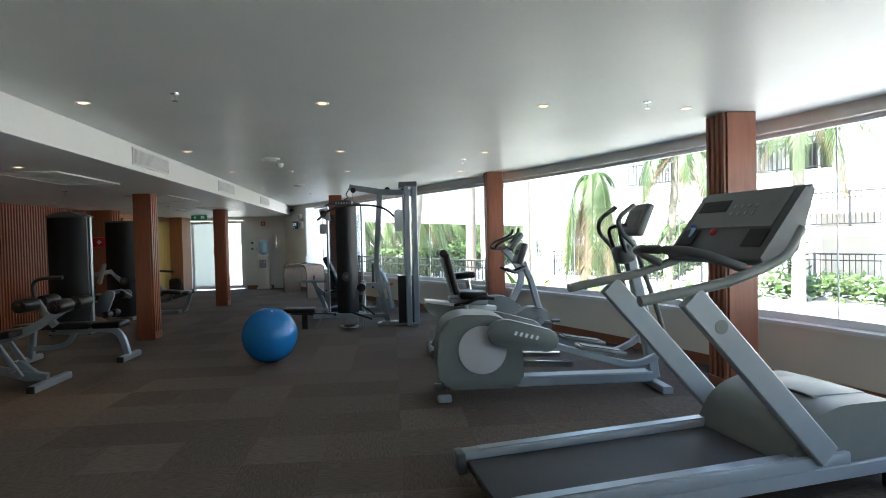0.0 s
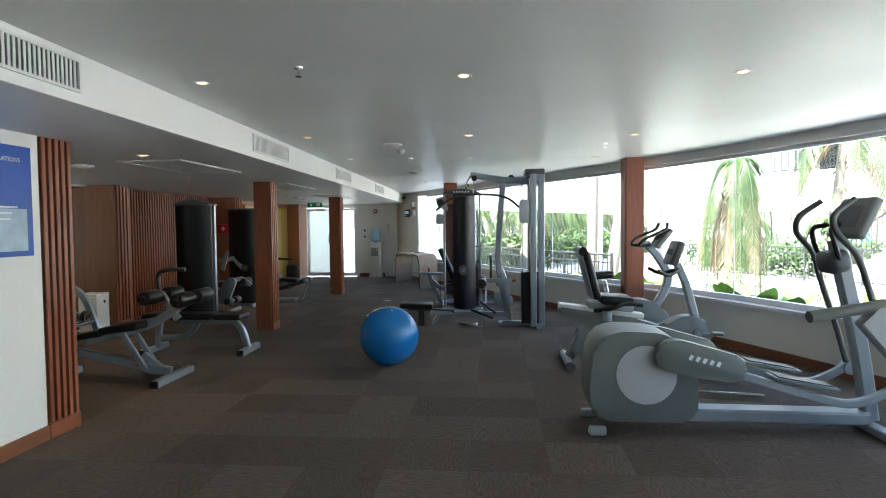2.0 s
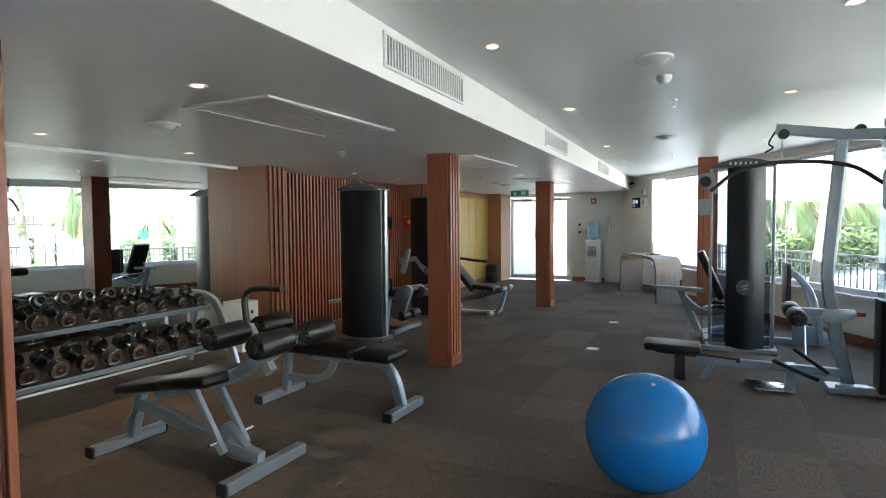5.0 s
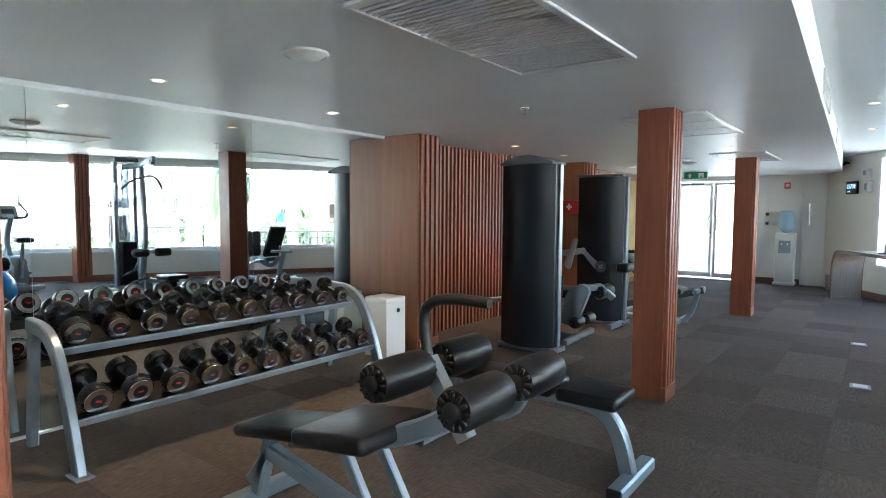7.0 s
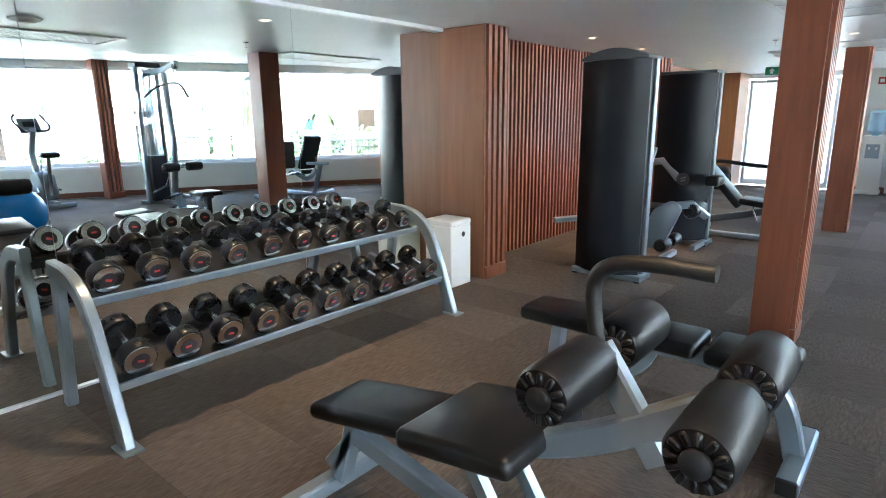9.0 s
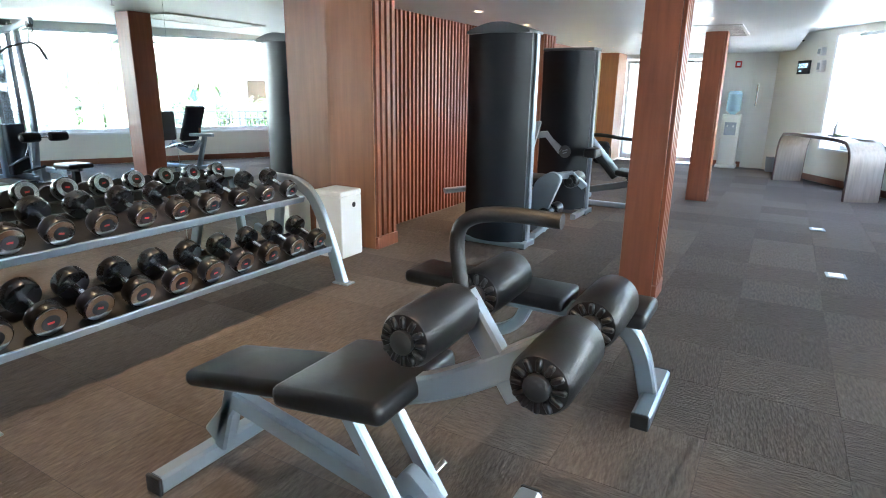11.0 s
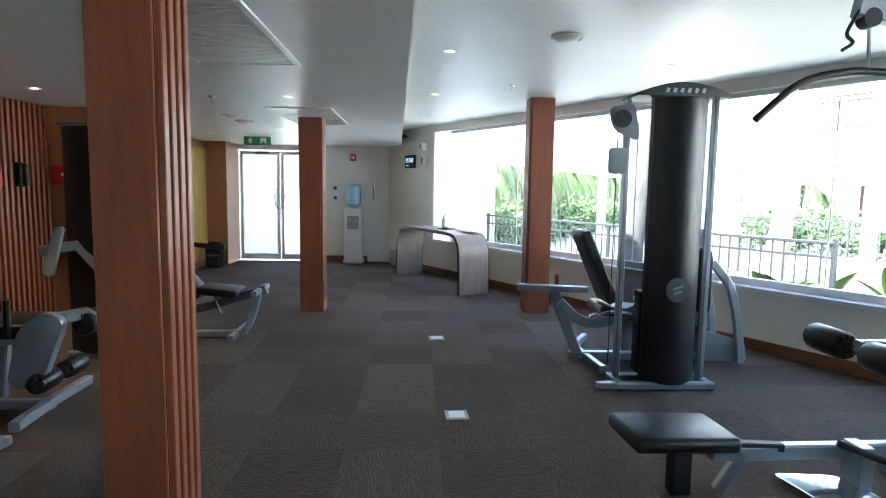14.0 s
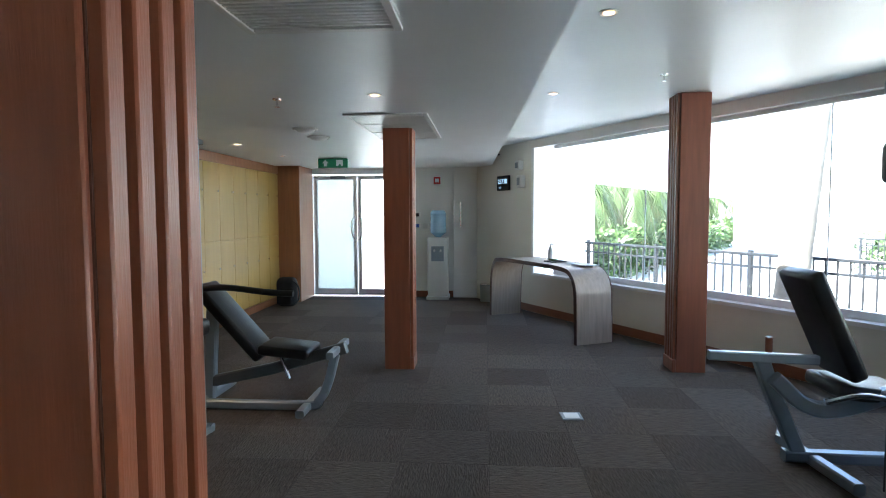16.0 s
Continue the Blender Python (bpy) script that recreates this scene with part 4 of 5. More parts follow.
part("ankle_axle", rod(B(), (0.28, 0.30, 0.24), (0.28, 0.86, 0.24), 0.014), CHROME, t1)
roller((0.30, 0.42, 0.24), t1, 0.18, 0.06)
roller((0.30, 0.70, 0.24), t1, 0.18, 0.06)
roller((0.50, 0.62, 0.56), t1, 0.30, 0.07)
for x in (0.12, -0.18):
    part("grip", sweep(B(), [(x, 0.40, 0.50), (x + 0.02, 0.38, 0.72)], 0.018), RUBBER, t1)

t2 = weight_tower("leg_curl_machine", -4.50, -3.86, 11.26, 1.84, "second black weight tower with flat top and side seat", False)
emblem(t2, pose(0.05, -0.222, 0.72, 90, 0, 0))
part("press_arm", sweep(B(), [(-0.5, -0.12, 0.85), (-0.2, -0.14, 0.90), (0.0, -0.2, 0.72)], 0.05, 0.08), GREY_L, t2)
part("lever_plate", plate(B(), rounded([(-0.42, 0.7), (-0.30, 1.05), (-0.24, 1.05), (-0.34, 0.66)], 0.03), "y", -0.26, -0.22, 0.005), GREY_L, t2)
part("rail", sweep(B(), [(0.28, -0.1, 0.04), (0.28, -0.5, 0.04)], 0.06, 0.06, (1, 0, 0)), STEEL, t2)
cushion("head_pad", (0.40, -0.34, 0.74), (0.14, 0.24, 0.10), t2)

# plate-loaded leg press bench
lp = thing("ab_crunch_machine", pose(-3.32, 11.87, 0), "black reclined padded machine on a curved silver base", "weight machine")
part("base_rail", sweep(B(), smoothline([(-0.95, -0.1, 0.04), (-0.1, -0.1, 0.04), (0.02, -0.1, 0.08), (0.08, -0.08, 0.20), (0.13, -0.06, 0.40)]), 0.06, 0.06), STEEL, lp)
part("rear_rail", sweep(B(), [(-0.85, -0.35, 0.04), (-0.85, 0.45, 0.04)], 0.06, 0.06, (1, 0, 0)), STEEL, lp)
part("cross_foot", sweep(B(), [(-0.06, -0.3, 0.04), (-0.06, 0.25, 0.04)], 0.06, 0.05, (1, 0, 0)), STEEL, lp)
part("seat_beam", sweep(B(), [(-0.85, 0, 0.16), (-0.35, 0, 0.27), (0.20, -0.04, 0.44)], 0.06, 0.08), GREY_D, lp)
part("end_bar", sweep(B(), [(0.14, -0.26, 0.43), (0.14, 0.20, 0.43)], 0.05, 0.05, (1, 0, 0)), STEEL, lp)
cushion("seat_pad", (-0.22, 0, 0.42), (0.36, 0.34, 0.07), lp, (0, 6, 0))
cushion("back_pad", (-0.62, 0, 0.62), (0.68, 0.30, 0.08), lp, (0, 48, 0))
part("back_post", sweep(B(), [(-0.82, 0, 0.05), (-0.78, 0, 0.70)], 0.06, 0.08), STEEL, lp)
part("shoulder_arm", sweep(B(), smoothline([(-0.85, -0.2, 0.86), (-0.6, -0.2, 0.88), (-0.3, -0.2, 0.85), (-0.12, -0.2, 0.84)]), 0.022), RUBBER, lp, "long padded lever handle")
part("knob_post", sweep(B(), [(-0.28, -0.05, 0.40), (-0.2, -0.08, 0.22)], 0.014), CHROME, lp)

# leg press tower in front of the window
t3 = weight_tower("leg_press_machine", -0.44, 0.26, 10.51, 2.10, "tall black weight tower with clear guards and silver frame", True, True)
for ob in t3.children:
    ob.matrix_basis = pose(0.085, 0, 0)
part("base_end", span(B(), -0.40, -0.26, -0.14, -0.09, 0.008, 0.055, 0.006), STEEL, t3)
machine_logo(t3, 2.045, 0.24, 0.085)
emblem(t3, pose(0.115, -0.185, 0.72, 90, 0, 0), 0.085)
part("pulley_plate", plate(B(), rounded([(-0.33, 1.80), (-0.37, 1.95), (-0.19, 1.98), (-0.15, 1.72)], 0.05), "y", -0.05, -0.02, 0.004), GREY_L, t3)
part("pulley_wheel", rod(B(), (-0.28, -0.075, 1.87), (-0.28, -0.05, 1.87), 0.06), RUBBER, t3)
part("pulley_block", plate(B(), rounded([(-0.355, 1.50), (-0.355, 1.68), (-0.235, 1.68), (-0.235, 1.50)], 0.03), "y", -0.055, -0.02, 0.004), GREY_L, t3)
part("cable", rod(B(), (-0.30, -0.04, 0.15), (-0.30, -0.04, 1.9), 0.004, seg=6), RUBBER, t3)
part("long_rail", sweep(B(), [(-0.25, 0.2, 0.04), (-0.30, 0.85, 0.04), (-0.1, 1.2, 0.04)], 0.06, 0.06, (1, 0, 0)), STEEL, t3)
part("foot_bar", sweep(B(), [(-0.42, 0.58, 0.05), (0.90, 0.52, 0.05)], 0.07, 0.06), STEEL, t3)
part("seat_post", sweep(B(), smoothline([(-0.34, 0.58, 0.05), (-0.48, 0.58, 0.38), (-0.56, 0.58, 0.60)]), 0.06, 0.08), STEEL, t3)
part("carriage_arm", sweep(B(), smoothline([(-0.52, 0.5, 0.50), (-0.36, 0.5, 0.36), (-0.18, 0.5, 0.34), (0.1, 0.45, 0.46)]), 0.06, 0.08), STEEL, t3)
part("handle_bar", sweep(B(), [(-0.86, 0.5, 0.62), (-0.30, 0.5, 0.60)], 0.05, 0.05), STEEL, t3)
part("knob", rod(B(), (-0.55, 0.5, 0.64), (-0.55, 0.5, 0.72), 0.018), WOOD, t3)
cushion("back_pad", (-0.22, 0.62, 0.78), (0.09, 0.34, 0.62), t3, (0, -24, 0))
cushion("seat_pad", (0.0, 0.62, 0.42), (0.42, 0.36, 0.08), t3, (0, 6, 0))
part("seat_rail", sweep(B(), smoothline([(-0.3, 0.42, 0.40), (-0.1, 0.40, 0.44), (0.25, 0.40, 0.36)]), 0.016), CHROME, t3)
part("press_plate", plate(B(), rounded([(0.28, 0.45), (0.28, 0.95), (0.86, 0.95), (0.86, 0.45)], 0.06), "x", 0.55, 0.59, 0.006), RUBBER, t3)
for y in (0.36, 0.78):
    part("plate_frame", sweep(B(), smoothline([(0.90, y, 0.05), (0.86, y, 0.35), (0.78, y, 0.65), (0.62, y, 0.85)]), 0.05, 0.06), STEEL, t3)
part("side_plate", plate(B(), rounded([(0.62, 0.05), (0.62, 0.30), (0.95, 0.20), (0.98, 0.05)], 0.03), "y", 0.40, 0.43, 0.004), STEEL, t3)

# pulldown and row station
t4 = thing("pulldown_machine", pose(0, 0, 0), "silver pulldown and rowing station with black weight tower", "weight machine")
part("stack_shroud", plate(B(), rounded([(0.93, 8.90), (1.19, 8.90), (1.19, 9.16), (0.93, 9.16)], 0.03), "z", 0.06, 0.80), BLACK, t4, "black weight stack shroud")
for x in (0.95, 1.17):
    p = part("guard", span(B(), x - 0.004, x + 0.004, 8.92, 9.14, 0.8, 2.1), SMOKE, t4, "smoked clear guard")
    p.visible_shadow = False
for x, y in ((1.10, 8.88), (1.22, 8.93)):
    part("tower_upright", sweep(B(), [(x, y, 0.02), (x, y, 2.24)], 0.075, 0.09), STEEL, t4)
part("rear_upright", sweep(B(), [(1.06, 9.20, 0.02), (1.06, 9.20, 2.2)], 0.06, 0.05), STEEL, t4)
for y in (8.98, 9.08):
    part("guide_rod", rod(B(), (1.06, y, 0.1), (1.06, y, 2.15), 0.011, seg=8), CHROME, t4)
part("top_cap", span(B(), 0.98, 1.26, 8.84, 9.24, 2.19, 2.27, 0.012), GREY_D, t4)
part("tower_foot", sweep(B(), [(1.18, 8.78, 0.03), (1.18, 9.28, 0.03)], 0.08, 0.06, (1, 0, 0)), STEEL, t4)
part("base_rail", sweep(B(), [(0.66, 9.08, 0.04), (1.18, 9.02, 0.04)], 0.08, 0.07), STEEL, t4)
part("mast", sweep(B(), smoothline([(0.76, 9.14, 0.05), (0.66, 9.14, 0.55), (0.60, 9.14, 0.95), (0.63, 9.14, 1.5), (0.68, 9.14, 2.10)]), 0.07, 0.09), STEEL, t4)
part("mast_foot", span(B(), 0.60, 0.92, 9.02, 9.24, 0, 0.05, 0.008), STEEL, t4)
part("top_arm", sweep(B(), [(0.20, 9.12, 2.22), (0.68, 9.13, 2.14), (1.18, 9.05, 2.10)], 0.06, 0.09), STEEL, t4)
for x, z in ((0.26, 2.17), (0.80, 2.17), (1.05, 2.14)):
    part("pulley_wheel", rod(B(), (x, 9.09, z), (x, 9.15, z), 0.042), RUBBER, t4)
part("hook", sweep(B(), smoothline([(0.20, 9.1, 2.20), (0.15, 9.1, 2.10), (0.18, 9.1, 2.06), (0.12, 9.08, 2.02)]), 0.008), RUBBER, t4)
part("lat_bar", sweep(B(), smoothline([(-0.30, 9.00, 1.70), (-0.10, 9.02, 1.86), (0.12, 9.05, 1.92), (0.30, 9.08, 1.93), (0.55, 9.1, 1.92), (0.75, 9.0, 1.86), (0.92, 8.9, 1.72)]), 0.017), RUBBER, t4, "long bent black pulldown bar")
part("bar_link", rod(B(), (0.24, 9.07, 1.93), (0.25, 9.1, 2.12), 0.008), CHROME, t4)
part("float_pulley", plate(B(), rounded([(0.90, 1.50), (0.90, 1.84), (1.04, 1.84), (1.04, 1.50)], 0.06), "y", 8.80, 8.83, 0.005), GREY_L, t4)
part("seat_rail", sweep(B(), [(-0.40, 9.0, 0.20), (0.76, 9.12, 0.16)], 0.06, 0.07), STEEL, t4)
part("seat_post", span(B(), -0.58, -0.49, 8.98, 9.06, 0.0, 0.27, 0.006), RUBBER, t4)
part("seat_brace", sweep(B(), [(-0.36, 9.0, 0.02), (-0.25, 9.0, 0.20)], 0.05, 0.05), STEEL, t4)
part("seat_runner", sweep(B(), [(-0.74, 8.98, 0.26), (-0.05, 9.03, 0.21)], 0.05, 0.04), RUBBER, t4)
cushion("seat_pad", (-0.60, 8.97, 0.31), (0.48, 0.32, 0.07), t4, (0, 2, 4))
part("foot_plate", plate(B(), rounded([(0.06, 8.80), (0.36, 8.82), (0.30, 9.10), (-0.02, 9.14)], 0.05), "z", 0.02, 0.03, 0.003), CHROME, t4, "chequered steel foot plate")
part("plate_post", span(B(), 0.30, 0.37, 8.98, 9.1, 0.0, 0.22, 0.005), STEEL, t4)
part("row_grip", rod(B(), (0.20, 9.0, 0.24), (0.52, 8.86, 0.14), 0.017), RUBBER, t4)
part("knee_arm", sweep(B(), [(0.64, 9.14, 0.66), (0.36, 9.14, 0.66)], 0.05, 0.06), STEEL, t4)
part("knee_bracket", plate(B(), rounded([(0.56, 0.58), (0.56, 0.69), (0.80, 0.70), (0.80, 0.63), (0.66, 0.56)], 0.04), "y", 9.08, 9.10, 0.004), STEEL, t4)
part("lock_knob", rod(B(), (0.80, 9.09, 0.66), (0.86, 9.09, 0.66), 0.018), RED, t4)
roller((0.36, 8.94, 0.64), t4, 0.24, 0.07)
roller((0.36, 9.32, 0.64), t4, 0.24, 0.07)
part("knee_axle", rod(B(), (0.36, 8.85, 0.64), (0.36, 9.42, 0.64), 0.014), CHROME, t4)
part("hand_bar", rod(B(), (0.34, 8.86, 0.38), (0.56, 8.70, 0.24), 0.016), RUBBER, t4)
part("chain", rod(B(), (0.42, 8.85, 0.34), (0.42, 8.94, 0.56), 0.006, seg=6), CHROME, t4)

# elliptical trainer
e = thing("elliptical_trainer", pose(1.22, 4.83, 0), "grey elliptical trainer with pale disc and silver rail", "elliptical trainer")
hull = rounded([(0.02, 0.10), (-0.02, 0.30), (0.02, 0.66), (0.18, 0.735), (0.50, 0.72), (0.66, 0.62), (0.72, 0.40), (0.72, 0.10)], 0.09, 4)
part("housing", plate(B(), hull, "y", -0.21, 0.21, 0.035, 3), GREY, e, "moulded grey rear housing")
for s in (-1, 1):
    part("side_disc", lathe(B(), [(0.205, 0.0), (0.205, 0.010), (0.19, 0.016)], 40, pose(0.37, s * 0.207, 0.43, -90 * s, 0, 0)), DISC, e, "pale round crank disc")
    arm = rounded([(0.40, 0.50), (0.42, 0.66), (0.55, 0.70), (0.98, 0.58), (1.02, 0.48), (0.95, 0.40), (0.55, 0.46)], 0.07, 4)
    cover = part("arm_cover", plate(B(), arm, "y", s * 0.225, s * 0.30, 0.02, 2), GREY, e)
    for i in range(5):
        part("logo_bar", box(B(), (0.64 + i * 0.045, s * 0.3015, 0.575 - i * 0.011), (0.022, 0.002, 0.035), (0, 30, 0)), PAPER, cover)
    part("pedal_arm", sweep(B(), smoothline([(0.95, s * 0.26, 0.46), (1.35, s * 0.26, 0.34), (1.65, s * 0.27, 0.27), (1.85, s * 0.28, 0.33), (1.96, s * 0.28, 0.40)]), 0.05, 0.055), GREY_L, e)
    ped = part("pedal", box(B(), (1.38, s * 0.24, 0.40), (0.42, 0.16, 0.03), (0, 10, 0), 0.01, 2), GREY, e)
    part("tread", box(B(), (1.38, s * 0.24, 0.419), (0.36, 0.13, 0.008), (0, 10, 0), 0.003), RUBBER, ped)
    part("roller_track", sweep(B(), [(0.72, s * 0.2, 0.30), (1.15, s * 0.2, 0.28)], 0.04, 0.05), CHROME, e)
    part("swing_arm", sweep(B(), smoothline([(1.97, s * 0.28, 0.38), (1.88, s * 0.28, 0.70), (1.78, s * 0.28, 1.0), (1.70, s * 0.27, 1.25), (1.58, s * 0.26, 1.40), (1.58, s * 0.22, 1.52), (1.72, s * 0.20, 1.63)]), 0.021), GREY_D, e, "moving arm with rubber grip")
    part("joint", rod(B(), (1.97, s * 0.24, 0.38), (1.97, s * 0.33, 0.38), 0.045), GREY_L, e)
    part("fixed_grip", sweep(B(), smoothline([(1.72, s * 0.05, 1.18), (1.66, s * 0.12, 1.26), (1.62, s * 0.12, 1.42), (1.70, s * 0.06, 1.46)]), 0.017), RUBBER, e)
    part("foot", box(B(), (0.04, s * 0.2, 0.03), (0.12, 0.06, 0.06), (0, 0, 0), 0.012), GREY_L, e)
part("floor_rail", sweep(B(), [(0.70, 0, 0.11), (1.92, 0, 0.10)], 0.16, 0.09), GREY_L, e, "silver floor rail")
part("front_foot", sweep(B(), [(1.95, -0.30, 0.035), (1.95, 0.30, 0.035)], 0.09, 0.06, (1, 0, 0)), GREY_L, e)
part("mast", sweep(B(), smoothline([(1.96, 0, 0.08), (1.88, 0, 0.6), (1.76, 0, 1.15), (1.72, 0, 1.35)]), 0.09, 0.10), GREY_L, e)
part("neck_pod", box(B(), (1.70, 0, 1.20), (0.16, 0.22, 0.16), (0, -15, 0), 0.05, 3), GREY_D, e)
cons = part("console", box(B(), (1.83, 0, 1.50), (0.07, 0.38, 0.30), (0, 24, 0), 0.025, 3), GREY, e)
part("screen", box(B(), (1.79, 0, 1.515), (0.004, 0.26, 0.16), (0, 24, 0), 0.001), GREY_D, cons)

# treadmill
tm = thing("treadmill", pose(1.247, 2.648, 0.0, 0, -2, 7), "large silver treadmill with dark belt and wide console", "treadmill")
part("deck", span(B(), 0.02, 1.62, -0.28, 0.28, 0.12, 0.165, 0.008), BELT, tm, "worn black running belt")
for s in (-1, 1):
    part("side_rail", span(B(), 0.0, 1.85, s * 0.29 if s > 0 else -0.385, 0.385 if s > 0 else -0.29, 0.135, 0.20, 0.012, 2), GREY_L, tm)
    part("foot_strip", span(B(), 0.1, 1.55, s * 0.335 - 0.03, s * 0.335 + 0.03, 0.20, 0.206, 0.002), STEEL, tm, "ribbed tread strip")
    part("side_skirt", span(B(), 0.02, 2.35, s * 0.36 - 0.02, s * 0.36 + 0.02, 0.06, 0.134, 0.006), GREY_L, tm)
    part("end_cap", span(B(), -0.03, 0.02, s * 0.335 - 0.055, s * 0.335 + 0.055, 0.08, 0.202, 0.012, 2), GREY_D, tm)
    part("upright", sweep(B(), [(1.70, s * 0.385, 0.20), (0.98, s * 0.385, 1.05)], 0.05, 0.13), GREY_L, tm, "leaning silver upright")
    part("badge", rod(B(), (1.12, s * 0.41, 0.90), (1.12, s * 0.413, 0.90), 0.035), GREY, tm)
    part("handrail", sweep(B(), smoothline([(0.72, s * 0.385, 1.05), (0.90, s * 0.385, 1.07), (1.08, s * 0.385, 1.09), (1.24, s * 0.385, 1.12), (1.50, s * 0.37, 1.20), (1.62, s * 0.37, 1.34)]), 0.026), GREY, tm, "grey tubular handrail")
    part("foot", box(B(), (2.2, s * 0.3, -0.0), (0.08, 0.08, 0.15), None, 0.01), RUBBER, tm)
    part("rear_foot", box(B(), (0.12, s * 0.3, 0.03), (0.08, 0.06, 0.06), None, 0.01), RUBBER, tm)
part("cross_grip", sweep(B(), smoothline([(1.30, 0.36, 1.16), (1.12, 0.28, 1.24), (1.05, 0.14, 1.26), (1.05, -0.14, 1.26), (1.12, -0.28, 1.24), (1.30, -0.36, 1.16)]), 0.024), GREY_D, tm, "curved front grip")
hood = rounded([(1.50, 0.17), (1.62, 0.36), (1.80, 0.43), (2.15, 0.42), (2.48, 0.28), (2.52, 0.10), (1.50, 0.10)], 0.10, 4)
part("motor_hood", plate(B(), hood, "y", -0.36, 0.36, 0.05, 3), GREY, tm, "rounded grey motor hood")
part("hood_panel", box(B(), (1.98, 0, 0.421), (0.34, 0.40, 0.02), (0, 3, 0), 0.008, 2), GREY, tm)
con = part("console", plate(B(), rounded([(1.40, 1.16), (1.36, 1.19), (1.66, 1.555), (1.71, 1.545), (1.58, 1.21)], 0.02), "y", -0.38, 0.38, 0.02, 2), GREY_D, tm, "wide dark grey console")
tilt = pose(1.51, 0, 1.375, 0, -50.6, 0)
part("face_panel", box(B(), (0, 0, 0.004), (0.24, 0.66, 0.006), None, 0.002), GREY, con, at=tilt @ pose(0.09, 0, 0))
part("display", box(B(), (0, 0, 0.008), (0.08, 0.24, 0.004)), DARKHOLE, con, at=tilt @ pose(0.12, 0.2, 0))
for i in range(4):
    for j in range(2):
        part("button", box(B(), (0, 0, 0.01), (0.022, 0.016, 0.005), None, 0.002), GREY_L, con, at=tilt @ pose(0.11 - j * 0.05, 0.02 - i * 0.055, 0))
part("stop_button", lathe(B(), [(0.022, 0.0), (0.022, 0.012), (0.016, 0.016)], 20), RED, con, at=tilt @ pose(-0.06, 0.08, 0))
for s in (-1, 1):
    part("cup_recess", box(B(), (0, 0, 0.006), (0.11, 0.14, 0.006), None, 0.002), DARKHOLE, con, at=tilt @ pose(-0.10, s * 0.27, 0))
wbtl = thing("water_bottle", pose(2.63, 3.08, 1.255), "small clear plastic water bottle in the console holder", "bottle")
part("body", lathe(B(), [(0.028, 0), (0.032, 0.01), (0.031, 0.1), (0.014, 0.14), (0.013, 0.155)]), WATER_BLUE, wbtl)
part("cap", lathe(B(), [(0.015, 0.155), (0.015, 0.17)]), BLUE, wbtl)
twl = simple("crumpled_towel", pose(2.73, 2.55, 1.30), box(B(), (0, 0, 0), (0.07, 0.12, 0.05), (0, -46, 10), 0.022, 3), PAPER, "crumpled white cloth in the console tray", "cloth")
cab = simple("power_cable", pose(0, 0, 0), sweep(B(), smoothline([(3.45, 2.35, 0.10), (3.42, 2.28, 0.02), (3.3, 2.2, 0.006), (3.45, 2.05, 0.006), (3.7, 2.1, 0.006), (4.2, 2.4, 0.006)]), 0.006), PLASTIC_W, "loose white power cable on the carpet", "cable")

# recumbent bicycle
rb = thing("recumbent_bike", pose(1.28, 6.72, 0), "grey recumbent exercise bike with black seat and console", "exercise bike")
body = rounded([(-0.08, 0.58), (0.0, 0.48), (0.18, 0.40), (0.06, 0.14), (0.14, 0.10), (0.80, 0.12), (1.20, 0.10), (1.46, 0.12), (1.47, 0.36), (1.40, 0.50), (1.20, 0.53), (0.98, 0.42), (0.70, 0.50), (-0.05, 0.62)], 0.05, 3)
part("frame_cover", plate(B(), body, "y", -0.10, 0.10, 0.025, 2), GREY, rb)
part("seat_rail", sweep(B(), [(-0.06, 0, 0.63), (0.80, 0, 0.52)], 0.16, 0.05), ALU, rb, "pale slide rail")
for x, w in ((0.02, 0.24), (1.30, 0.22)):
    part("floor_bar", rod(B(), (x, -w - 0.08, 0.05), (x, w + 0.08, 0.05), 0.04), GREY_L, rb)
    for s in (-1, 1):
        part("bar_cap", rod(B(), (x, s * (w + 0.07), 0.05), (x, s * (w + 0.11), 0.05), 0.048), GREY_D, rb)
part("rear_strut", sweep(B(), [(0.05, 0, 0.08), (0.24, 0, 0.42)], 0.10, 0.10), GREY, rb)
for s in (-1, 1):
    part("crank_disc", lathe(B(), [(0.15, 0.0), (0.15, 0.02), (0.12, 0.03)], 30, pose(0.62 if s < 0 else 0.62, s * 0.10, 0.27, -90 * s, 0, 0)), GREY, rb)
    ck = part("crank", sweep(B(), [(1.32, s * 0.12, 0.36), (1.32 - s * 0.15, s * 0.14, 0.36 + s * 0.02)], 0.03, 0.035), CHROME, rb)
    part("pedal", box(B(), (1.32 - s * 0.16, s * 0.21, 0.37), (0.10, 0.10, 0.03), None, 0.008), GREY_D, ck)
    part("hub", rod(B(), (1.32, s * 0.10, 0.36), (1.32, s * 0.15, 0.36), 0.045), CHROME, rb)
    part("side_grip", sweep(B(), smoothline([(0.30, s * 0.10, 0.58), (0.42, s * 0.26, 0.62), (0.58, s * 0.27, 0.68), (0.74, s * 0.26, 0.66)]), 0.02), RUBBER, rb)
part("carriage", box(B(), (0.46, 0, 0.62), (0.46, 0.24, 0.07), (0, 6, 0), 0.02, 2), GREY_L, rb)
cushion("seat_pad", (0.52, 0, 0.69), (0.34, 0.40, 0.09), rb, (0, 4, 0), "", 0.035)
cushion("back_pad", (0.26, 0, 0.95), (0.08, 0.38, 0.50), rb, (0, -14, 0), "", 0.03)
part("back_shell", box(B(), (0.215, 0, 0.96), (0.03, 0.34, 0.52), (0, -14, 0), 0.02, 2), GREY_L, rb)
